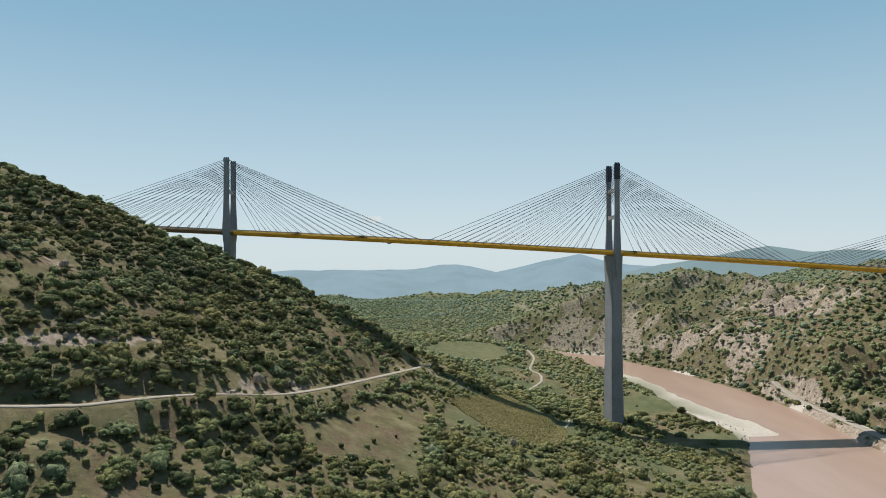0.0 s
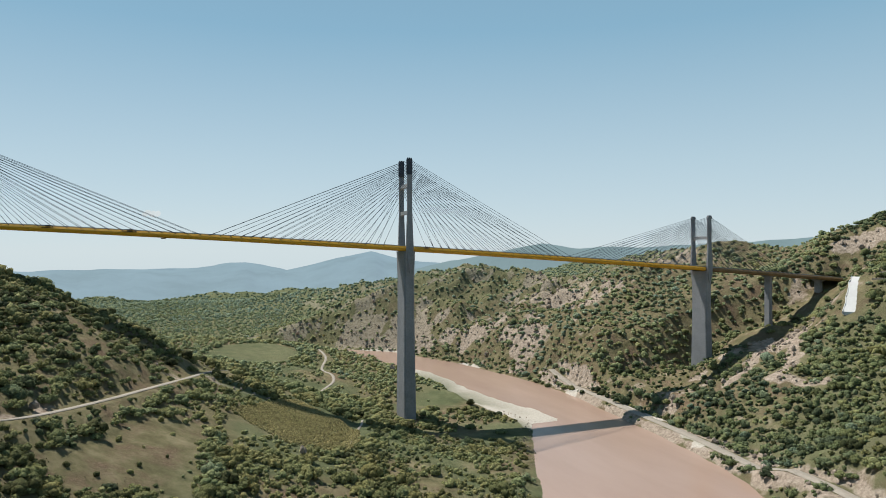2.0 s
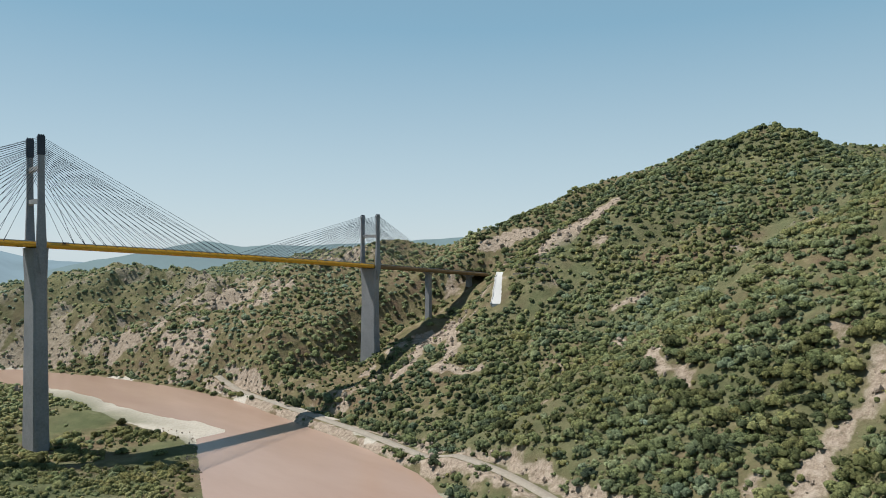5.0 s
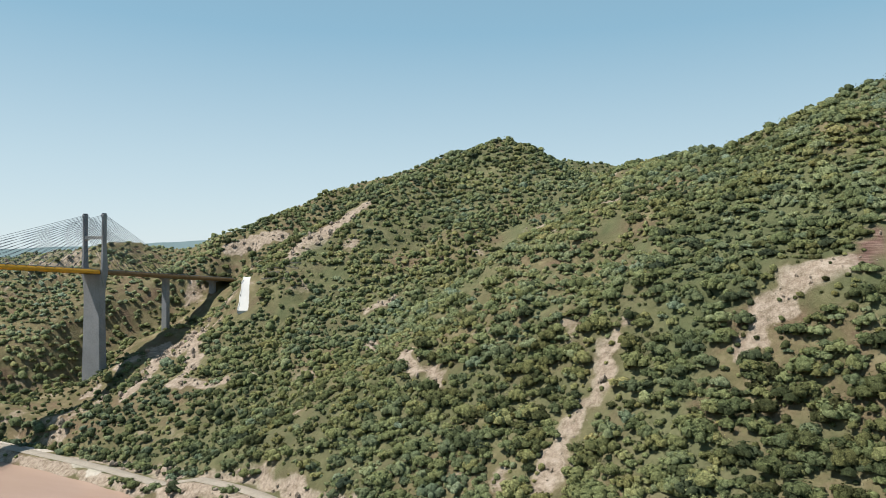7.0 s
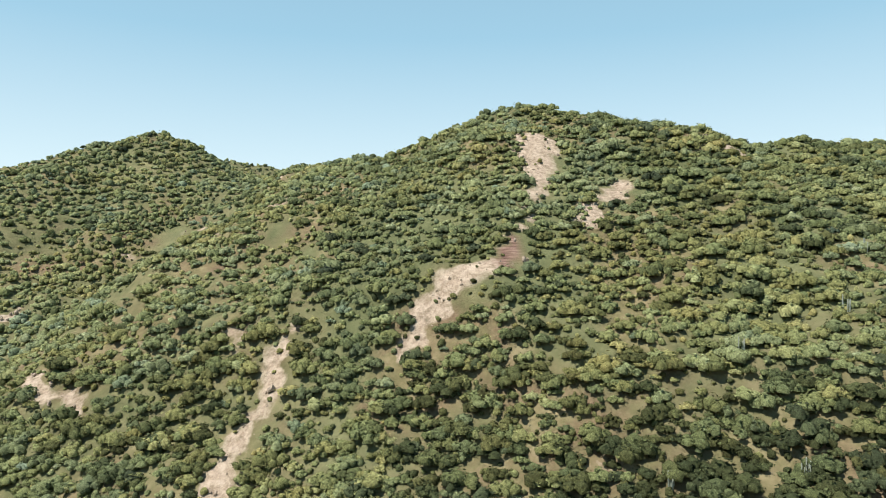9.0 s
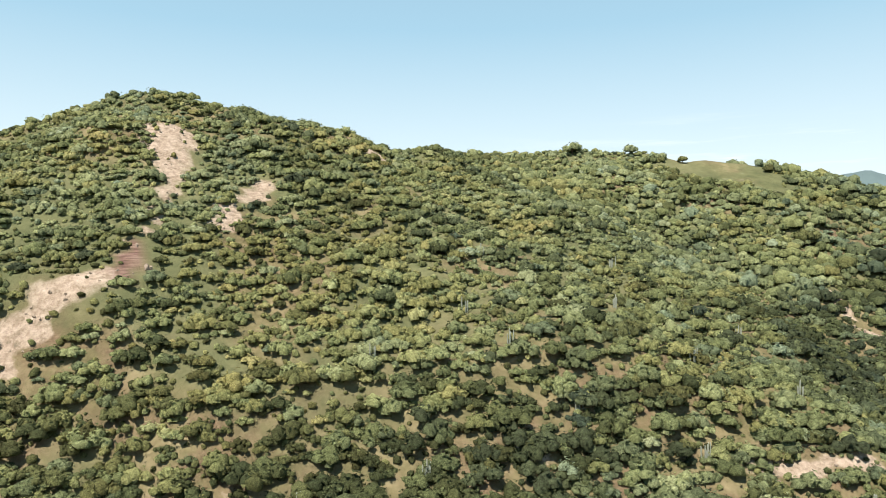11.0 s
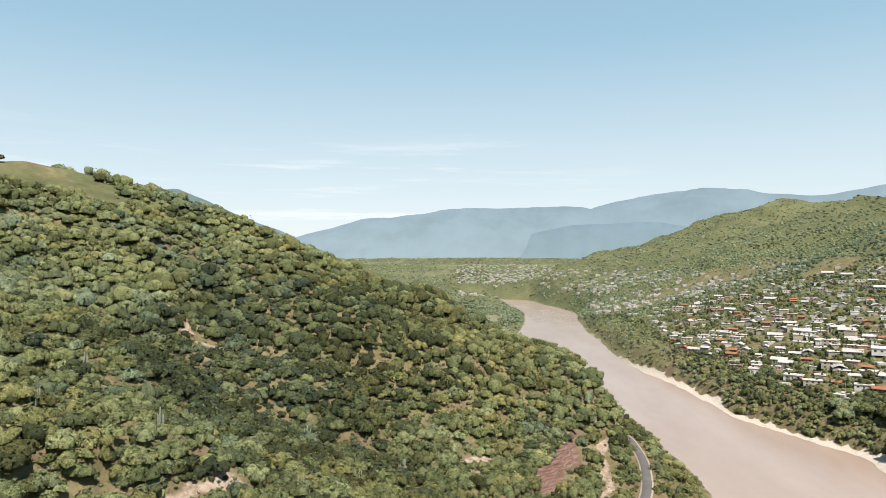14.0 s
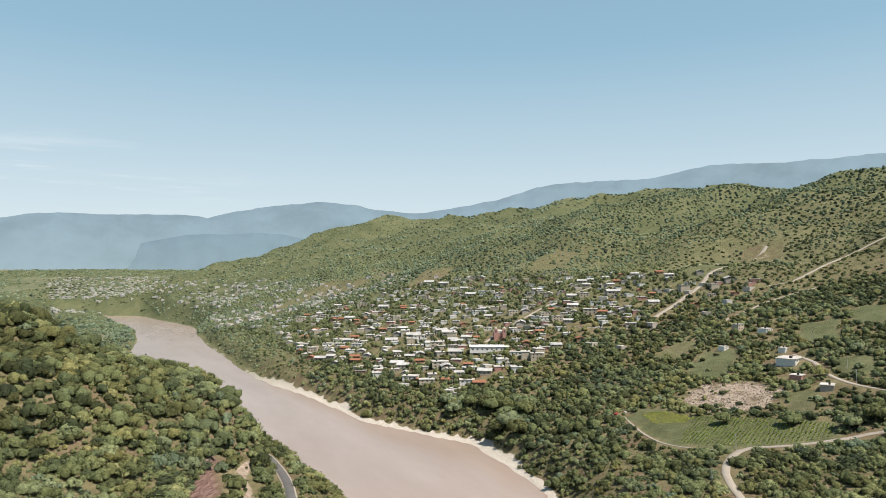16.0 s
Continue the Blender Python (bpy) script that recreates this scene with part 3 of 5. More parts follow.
FIELDS = {
    "corn": [(-90, -19), (-56, -67), (-67, -120), (-82, -150), (-117, -156), (-145, -118)],
    "fallow": [(-218, -262), (-186, -170), (-160, -165), (-165, -215), (-182, -250), (-209, -276)],
    "green": [(-156, 178), (-134, 240), (-78, 292), (-47, 243), (-72, 190), (-123, 146)],
    "west": [(-444, -978), (-464, -972), (-464, -932), (-477, -890), (-484, -857), (-489, -830), (-465, -824), (-428, -864), (-414, -899), (-424, -931)],
}


def inside(px, py, poly):
    hit = np.zeros(np.shape(px), bool)
    for (x0, y0), (x1, y1) in zip(poly, poly[1:] + poly[:1]):
        cross = ((y0 > py) != (y1 > py)) & (px < (x1 - x0) * (py - y0) / (y1 - y0 + 1e-9) + x0)
        hit ^= cross
    return hit


STONY = [(-491, -963), (-520, -973), (-540, -941), (-535, -903), (-496, -891), (-475, -906), (-470, -938)]      # stony bank above the crop
rocky = np.where(inside(GX, GY, STONY), 0.62, rocky)
redness = 1 - smoothstep(0.7, 1.3, np.minimum(along(GX + 5 * fbm(GX, GY, 18, 2, 64), GY, [(-118, -930, 6), (-126, -948, 8), (-138, -975, 7), (-143, -1000, 5)])[0] / 4.6,
                                                along(GX, GY, [(190, -570, 0), (180, -563, 0)])[0] / 5.0))
grassy = np.exp(-((GX - 215) ** 2 / 110 ** 2 + (GY + 1130) ** 2 / 38 ** 2)) * 1.3
meadow = np.clip(grassy, 0, 1)
sandy = np.maximum(sandy, 0.34 * np.exp(-((GX - 255) ** 2 / 95 ** 2 + (GY + 1062) ** 2 / 40 ** 2)))
for key in ("green", "west"):
    meadow = np.where(inside(GX, GY, FIELDS[key]), 0.8, meadow)
meadow = np.maximum(meadow, 0.85 * smoothstep(-190, -140, GX) * smoothstep(120, 60, GX) * smoothstep(-360, -280, GY) * smoothstep(260, 160, GY) * smoothstep(-0.12, 0.2, fbm(GX, GY, 60, 3, 97)))
far = smoothstep(800, 1150, np.hypot(GX + 125, GY + 530))
meadow = np.maximum(meadow, far * 0.6 + 0.3 * smoothstep(1300, 1800, np.hypot(GX + 125, GY + 530)))
ca, sa = math.cos(0.45), math.sin(0.45)          # small fields on the flat land far down the valley
cell_u, cell_v = np.floor((GX * ca + GY * sa) / 240), np.floor((GY * ca - GX * sa) / 150)
plain = far * (1 - smoothstep(0.14, 0.20, steep)) * (GX < 900) * (GY < -900)
pick = lattice(cell_u, cell_v, 4)
sandy = np.maximum(sandy, plain * np.where(pick > 0.55, 1.1 * (pick - 0.40), 0))
meadow = np.where((plain > 0.5) & (pick < 0.4), 0.95, meadow)
for spot in ((420, -150, 34, 16), (398, -185, 20, 26), (640, -225, 50, 30), (480, -330, 30, 14), (281, -445, 14, 10), (249, -466, 12, 9), (252, -413, 8, 8), (224, -418, 6, 12), (633, -251, 30, 12), (459, -435, 26, 12), (345, -164, 24, 9), (268, -1052, 80, 26)):      # grassy clearings on the eastern hills
    meadow = np.maximum(meadow, 0.9 * np.exp(-((GX - spot[0]) / spot[2]) ** 2 - ((GY - spot[1]) / spot[3]) ** 2))
# pastures and small fields on the western slope: x, y, half lengths, turn in degrees, how green
PASTURES = [(-560, -992, 30, 12, 30, 0.95), (-592, -1068, 26, 14, 20, 0.5), (-596, -893, 24, 14, 40, 0.8), (-668, -975, 34, 15, 35, 0.85), (-877, -1307, 60, 26, 30, 0.7), (-1009, -1305, 70, 28, 40, 0.15),
            (-832, -1364, 50, 22, 20, 0.6), (-526, -2192, 90, 36, 10, 0.3), (-715, -956, 36, 15, 40, 0.9), (-644, -2150, 120, 45, 25, 0.35), (-98, 62, 24, 14, 20, 0.9), (-515, -880, 22, 8, 35, 0.7),
            (-570, -1005, 34, 18, 35, 0.8), (-900, -1700, 80, 40, 20, 0.4), (-720, -1900, 70, 40, 50, 0.2), (-400, -2100, 80, 40, 0, 0.5)]


def pasture(px, py):
    """Index of the pasture that a place lies in, or -1."""
    hit = np.full(np.shape(px), -1)
    for k, (x, y, a, b, turn, _) in enumerate(PASTURES):
        c, s = math.cos(radians(turn)), math.sin(radians(turn))
        u, v = ((px - x) * c + (py - y) * s) / a, ((py - y) * c - (px - x) * s) / b
        hit = np.where(np.maximum(np.abs(u), np.abs(v)) + 0.25 * fbm(px, py, 20, 2, 12) < 1, k, hit)
    return hit


which_field = pasture(GX, GY)
tone = np.array([p[5] for p in PASTURES])[np.maximum(which_field, 0)]
meadow = np.where(which_field >= 0, tone, meadow)
sandy = np.where(which_field >= 0, 0.35 * (1 - tone), sandy)
rocky = np.where(which_field >= 0, 0.0, rocky)
for key in FIELDS:
    rocky = np.where(inside(GX, GY, FIELDS[key]), 0.0, rocky)
# thin grass between the scrub of the eastern hills
verge = np.where(GY < -480, 0.85, 0.6) * smoothstep(60, 140, GX) * smoothstep(-60, -200, GY) * smoothstep(-0.35, 0.05, fbm(GX, GY, 48, 3, 98)) * (1 - smoothstep(0.25, 0.5, rocky))
cover = np.stack([rocky * (redness < 0.5), sandy, np.maximum(meadow, verge) * (redness < 0.5), 1 - redness], -1)

ny, nx = GX.shape
idx = np.arange(nx * ny).reshape(ny, nx)
quads = np.stack([idx[:-1, :-1], idx[:-1, 1:], idx[1:, 1:], idx[1:, :-1]], -1).reshape(-1, 4)


def fast_mesh(name, verts, faces, mat, smooth=False):
    me = bpy.data.meshes.new(name)
    n = faces.shape[1]
    me.vertices.add(len(verts))
    me.vertices.foreach_set("co", np.asarray(verts, np.float32).ravel())
    me.loops.add(faces.size)
    me.loops.foreach_set("vertex_index", faces.astype(np.int32).ravel())
    me.polygons.add(len(faces))
    me.polygons.foreach_set("loop_start", np.arange(0, faces.size, n, dtype=np.int32))
    me.polygons.foreach_set("use_smooth", np.full(len(faces), smooth))
    me.materials.append(mat)
    me.update(calc_edges=True)
    return me


land_mesh = fast_mesh("ground", np.stack([GX, GY, GZ], -1).reshape(-1, 3), quads, GROUND, True)
layer = land_mesh.color_attributes.new("cover", "FLOAT_COLOR", "POINT")
layer.data.foreach_set("color", cover.astype(np.float32).ravel())
ground = tagged(new("ground", land_mesh), "hilly valley ground of dry grass, soil and rock", "ground", kind="structure")


def ribbon(name, arr, zz, wide, mat, lift=0.06, crown=0.08):
    t = np.gradient(arr, axis=0)
    t /= np.linalg.norm(t, axis=1)[:, None]
    nrm = np.stack([-t[:, 1], t[:, 0]], 1)
    cols = [(-0.5, -0.25), (-0.48, 0), (0, crown), (0.48, 0), (0.5, -0.25)]
    verts = np.concatenate([np.column_stack([arr + nrm * wide * o, zz + lift + h]) for o, h in cols])
    n = len(arr)
    faces = [(k * n + i, k * n + i + 1, (k + 1) * n + i + 1, (k + 1) * n + i) for k in range(len(cols) - 1) for i in range(n - 1)]
    faces = [f[::-1] for f in faces]
    return add(name, verts, faces, mat, smooth=True)


for key, (arr, zz, wide) in road_paths.items():
    paved = key == "river_road"
    road = ribbon("road" if paved else "dirt_track", arr, zz, wide, DIRT)
    tagged(road, "dusty road running along the river bank" if paved else "pale dirt track winding over the slope", "road", kind="structure")
arr, zz, wide = road_paths["river_road"]
south = arr[:, 1] < -800
asphalt = ribbon("road", arr[south], zz[south], 5.6, TARMAC, 0.14)
tagged(asphalt, "grey asphalt carriageway with pale edge lines", "road", kind="structure")

# water: a strip wider than the river, under the banks
pts = curve_points([(x, y) for x, y, _ in RIVER], 25)
arr = np.array([(p.x, p.y) for p in pts])
t = np.gradient(arr, axis=0)
t /= np.linalg.norm(t, axis=1)[:, None]
nrm = np.stack([-t[:, 1], t[:, 0]], 1)
n = len(arr)
verts = np.concatenate([np.column_stack([arr + nrm * o, np.zeros(n)]) for o in (-100, -50, 0, 50, 100)])
water = add("river", verts, [(k * n + i, (k + 1) * n + i, (k + 1) * n + i + 1, k * n + i + 1)[::-1] for k in range(4) for i in range(n - 1)], WATER)
tagged(water, "broad river of smooth muddy brown water", "river", kind="structure")

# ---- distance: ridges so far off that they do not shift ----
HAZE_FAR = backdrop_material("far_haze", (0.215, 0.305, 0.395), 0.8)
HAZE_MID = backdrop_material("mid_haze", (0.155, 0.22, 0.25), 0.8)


def far_ridge(profile, dist, depth, mat, seed, base=-5):
    """A mountain chain along (bearing, rise in degrees) seen from the valley's middle."""
    cx, cy, cz = -140, -540, 143
    bs = np.arange(profile[0][0], profile[-1][0] + 0.01, 0.4)
    el = np.interp(bs, [p[0] for p in profile], [p[1] for p in profile]) + 0.22 * fbm(bs, bs * 0, 3.0, 4, seed)
    rows = []
    for f, drop in ((0.0, 1.0), (0.35, 0.55), (0.7, 0.2), (1.0, 0.0), (1.35, 0.6)):
        d = dist - depth * (1 - f) + 60 * fbm(bs * 3, bs * 0 + f * 9, 2.0, 3, seed + 1)
        top = cz + dist * np.tan(np.radians(el))
        z = top * (1 - drop) + base * drop + (0 if f == 1 else 1) * 40 * min(1.0, (depth / 700) ** 2) * fbm(bs, bs * 0 + f * 5, 1.2, 3, seed + 2)
        rows.append(np.column_stack([cx + d * np.sin(np.radians(bs)), cy + d * np.cos(np.radians(bs)), z]))
    n = len(bs)
    faces = [(k * n + i, k * n + i + 1, (k + 1) * n + i + 1, (k + 1) * n + i) for k in range(4) for i in range(n - 1)]
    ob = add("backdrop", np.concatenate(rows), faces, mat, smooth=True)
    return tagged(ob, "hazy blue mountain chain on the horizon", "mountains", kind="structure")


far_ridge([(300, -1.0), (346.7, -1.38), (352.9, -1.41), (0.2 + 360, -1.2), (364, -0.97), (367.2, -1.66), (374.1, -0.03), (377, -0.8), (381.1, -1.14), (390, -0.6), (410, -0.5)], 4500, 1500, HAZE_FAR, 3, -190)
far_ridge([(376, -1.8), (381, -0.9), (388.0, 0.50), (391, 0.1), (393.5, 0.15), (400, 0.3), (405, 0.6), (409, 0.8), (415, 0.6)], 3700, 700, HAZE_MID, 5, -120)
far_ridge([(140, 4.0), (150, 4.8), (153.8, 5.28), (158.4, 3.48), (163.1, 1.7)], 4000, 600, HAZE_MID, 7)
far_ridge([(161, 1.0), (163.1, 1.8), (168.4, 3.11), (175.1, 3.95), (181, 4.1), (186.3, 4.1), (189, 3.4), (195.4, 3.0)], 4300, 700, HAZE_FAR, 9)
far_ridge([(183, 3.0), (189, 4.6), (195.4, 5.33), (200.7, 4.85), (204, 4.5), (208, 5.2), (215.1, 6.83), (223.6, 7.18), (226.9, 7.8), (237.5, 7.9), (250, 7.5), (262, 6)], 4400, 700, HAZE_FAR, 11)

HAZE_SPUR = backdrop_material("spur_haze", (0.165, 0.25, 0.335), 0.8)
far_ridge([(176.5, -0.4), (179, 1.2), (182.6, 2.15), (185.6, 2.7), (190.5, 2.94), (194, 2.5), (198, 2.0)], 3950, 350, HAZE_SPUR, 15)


# ---- the bridge ----
TOPS = (216.5, 214.0, 171.5)
FEET = (116.0, 2.4, 22.5)


def deck_z(x):
    """Top of the roadway: it falls towards +x, a little steeper all the way."""
    return 143.1 - 0.0614 * x - 0.000021 * x * x


HALF = 9.2          # half the deck's width
LEG = 11.2          # from the deck's middle to a tower leg's


def tower(x, top, foot, wide, deep, beams, head, label):
    """A concrete shaft, and two upright legs astride the deck."""
    zd = deck_z(x)
    root = empty("bridge_tower", (x, 0, foot), label=label, category="bridge tower", group="bridge towers")

    def put(ob):
        ob.location = (-x, 0, -foot)
        return ob
    rings = []
    h = zd - 6 - foot
    for f, w, d in ((0.0, 1.14, 1.06), (0.3, 1.04, 0.98), (0.65, 0.95, 0.92), (0.86, 0.92, 0.93), (1.0, 1.0, 1.04)):
        rings.append(octo(x, 0, foot - 6 * (f == 0) + h * f, wide * w, deep * d, 1.1))
    put(part("shaft", loft(bmesh.new(), rings), CONCRETE, root))
    put(part("cap_beam", loft(bmesh.new(), [octo(x, 0, zd - 6, wide * 0.98, deep * 1.03, 0.8), octo(x, 0, zd - 3.6, wide * 0.98, LEG * 2 + 2.6, 0.8)]), CONCRETE, root))
    rise = top - zd
    for s in (-1, 1):
        rings = []
        for f, off, w, d in ((-0.30, LEG + 0.1, 1.2, 1.4), (-0.14, LEG + 0.2, 4.6, 2.6), (0.0, LEG + 0.1, 6.0, 2.9), (0.20, LEG, 5.0, 2.7), (0.42, LEG, 4.0, 2.5), (head, LEG, 3.8, 2.4)):
            rings.append(octo(x, s * off, zd + rise * f, w, d, 0.35))
        put(part("leg", loft(bmesh.new(), rings), CONCRETE, root))
        dark = head < 0.9
        rings = [octo(x, s * LEG, zd + rise * f, w, 3.0, 0.35) for f, w in ((head, 4.0), (head + 0.02, 4.5), (0.985, 4.5), (1.0, 4.1))]
        put(part("anchor_head", loft(bmesh.new(), rings), HEAD if dark else CONCRETE, root, "dark steel-clad anchor head" if dark else ""))
        for dx in (-1.4, 0.0, 1.4):
            bm = bmesh.new()
            box(bm, x + dx - 0.35, s * LEG - 0.9, top, x + dx + 0.35, s * LEG + 0.9, top + 0.9)
            put(part("top_cap", bm, HEAD, root))
    for f in beams:
        bm = bmesh.new()
        z = zd + rise * f
        loft(bm, [[(x - 1.3, yy, z - q), (x + 1.3, yy, z - q), (x + 1.3, yy, z + 1.5), (x - 1.3, yy, z + 1.5)] for yy, q in ((-LEG, 3.2), (-LEG + 3, 1.4), (LEG - 3, 1.4), (LEG, 3.2))])
        put(part("crossbeam", bm, PALE_CONCRETE, root))
    return root, rise


def tube(bm, a, b, r, n=6):
    a, b = Vector(a), Vector(b)
    m = (b - a).to_track_quat("Z", "Y").to_matrix()
    ring = [m @ Vector((r * math.cos(k * math.tau / n), r * math.sin(k * math.tau / n), 0)) for k in range(n)]
    return loft(bm, [[a + p for p in ring], [b + p for p in ring]])


def stays(x, top, rise, root, reach, count, foot):
    """Stay cables of one tower: fans to both sides on both edges of the deck."""
    zd = deck_z(x)
    for s in (-1, 1):
        for way, far in zip((-1, 1), reach):
            for k in range(count):
                f = (k + 1) / count
                xa = x + way * (14 + (far - 14) * f)
                hi = zd + rise * (0.60 + 0.38 * f ** 0.8)
                bm = tube(bmesh.new(), (x + way * 1.9, s * LEG, hi), (xa, s * (HALF + 0.5), deck_z(xa) + 0.3), 0.15)
                ob = part("stay_cable", bm, CABLE, root)
                ob.location = (-x, 0, -foot)
                d = (Vector((x + way * 1.9, s * LEG, hi)) - Vector((xa, s * (HALF + 0.5), deck_z(xa) + 0.3))).normalized()
                p = Vector((xa, s * (HALF + 0.5), deck_z(xa) + 0.3))
                ob = part("cable_sleeve", tube(bmesh.new(), p - d * 1.0, p + d * 3.5, 0.22), CABLE, root)
                ob.location = (-x, 0, -foot)


TOWERS = [(-311.4, TOPS[0], FEET[0], 6.0, 21.0, (0.55,), 0.96, (140, 152), 16, "grey concrete bridge tower rising from a wooded slope"),
          (0.0, TOPS[1], FEET[1], 9.0, 23.0, (0.39, 0.70), 0.82, (152, 150), 19, "tallest concrete bridge tower with dark anchor heads by the river"),
          (299.5, TOPS[2], FEET[2], 7.2, 22.0, (0.58,), 0.94, (145, 105), 16, "concrete bridge tower with twin pale legs on a rocky slope")]
for x, top, foot, wide, deep, beams, head, reach, count, label in TOWERS:
    root, rise = tower(x, top, foot, wide, deep, beams, head, label)
    stays(x, top, rise, root, reach, count, foot)

DECK_X0, DECK_X1 = -470.0, 500.0
deck = empty("bridge_deck", (0, 0, deck_z(0)), label="long bridge deck with bright yellow edge girders", category="bridge deck")


def deck_part(name, section, x0, x1, mat, label=""):
    """A prism along the deck; section: (y, z from the roadway), in order round it."""
    n = max(1, int((x1 - x0) / 40))
    rings = [[(x, y, deck_z(x) + z - deck_z(0)) for y, z in section] for x in np.linspace(x0, x1, n + 1)]
    return part(name, loft(bmesh.new(), rings), mat, deck, label)


YEL0, YEL1 = -306.0, 296.0
for a, b, mat in ((DECK_X0, YEL0, BROWN), (YEL0, YEL1, YELLOW), (YEL1, DECK_X1, BROWN)):
    for s in (-1, 1):
        deck_part("edge_girder", [(s * (HALF + 0.15), 0.35), (s * (HALF + 1.15), -1.0), (s * (HALF + 1.3), -1.5), (s * (HALF + 0.9), -3.0), (s * (HALF + 0.2), -3.4), (s * (HALF - 0.3), -3.2), (s * (HALF - 0.3), 0.35)], a, b, mat)
deck_part("deck_slab", [(-HALF + 0.2, -0.15), (HALF - 0.2, -0.15), (HALF - 0.2, -0.7), (-HALF + 0.2, -0.7)], DECK_X0, DECK_X1, PALE_CONCRETE)
deck_part("roadway", [(-HALF + 0.9, 0.02), (HALF - 0.9, 0.02), (HALF - 0.9, -0.12), (-HALF + 0.9, -0.12)], DECK_X0, DECK_X1, TARMAC)
for s in (-1, 1):
    deck_part("parapet", [(s * (HALF - 0.2), -0.1), (s * (HALF - 0.2), 0.95), (s * (HALF - 0.45), 0.95), (s * (HALF - 0.6), -0.1)], DECK_X0, DECK_X1, PALE_CONCRETE)
for k, x in enumerate(np.arange(-464, 498, 12.0)):
    bm = bmesh.new()
    z = deck_z(x) - deck_z(0)
    loft(bm, [[(x - 0.3, y, z - 2.4 + abs(y) * 0.03), (x + 0.3, y, z - 2.4 + abs(y) * 0.03), (x + 0.3, y, z - 0.7), (x - 0.3, y, z - 0.7)] for y in (-HALF + 0.2, 0, HALF - 0.2)])
    part("cross_girder", bm, BROWN, deck)
# painter's cradles that hang under the deck
for x, w in ((-184.0, 1.6), (168.0, 6.0)):
    bm = bmesh.new()
    z = deck_z(x) - 2.9
    box(bm, x - w, -HALF - 0.9, z - 1.5, x + w, -HALF + 1.2, z - 0.9)
    for dx in (-w * 0.8, w * 0.8):
        box(bm, x + dx - 0.12, -HALF - 0.6, z - 0.9, x + dx + 0.12, -HALF - 0.3, z + 0.5)
    ob = part("inspection_cradle", bm, BROWN)
    tagged(ob, "small steel inspection cradle hung under the deck", "cradle", group="inspection cradles")


# work platforms and a parked lorry on the roadway's edge
def platform(x, w):
    root = empty("work_platform", (x, -HALF - 1.2, deck_z(x)), label="dark steel work platform clamped to the yellow girder", category="platform", group="work platforms")
    bm = bmesh.new()
    box(bm, -w, -1.1, -0.6, w, 0.4, -0.4)
    part("floor", bm, HEAD, root)
    for k in range(5):
        q = -w + k * w / 2
        bm = bmesh.new()
        box(bm, q - 0.07, -1.1, -0.4, q + 0.07, -0.96, 1.0)
        part("post", bm, HEAD, root)
    for z in (0.3, 0.95):
        bm = bmesh.new()
        box(bm, -w, -1.14, z, w, -1.0, z + 0.12)
        part("rail", bm, HEAD, root)
    bm = bmesh.new()
    box(bm, -w * 0.4, 0.2, 0.25, w * 0.4, 1.4, 1.0)
    part("tool_box", bm, HEAD, root)


for x, w in ((-257.0, 3.5), (-206.0, 4.5), (15.0, 2.0)):
    platform(x, w)


def pier(x, foot):
    root = empty("bridge_pier", (x, 0, foot), label="slender grey concrete bridge pier on the slope", category="bridge pier", group="bridge piers")
    top = deck_z(x) - 3.0
    ob = part("shaft", loft(bmesh.new(), [octo(0, 0, z - foot, w, 7.0, 0.6) for z, w in ((foot - 4, 4.8), (top - 3, 4.2), (top - 2, 4.2))]), CONCRETE, root)
    part("pier_cap", loft(bmesh.new(), [octo(0, 0, top - 2 - foot, 4.6, 9, 0.4), octo(0, 0, top - foot, 5.0, 16, 0.4)]), CONCRETE, root)


for x in (383.0, 450.5, -391.0):
    pier(x, float(height(x, 0)))


# ---- plants ----
VIEW = np.array((-125.0, -530.0))     # middle of the valley, from which plants thin out
rng = np.random.default_rng(7)


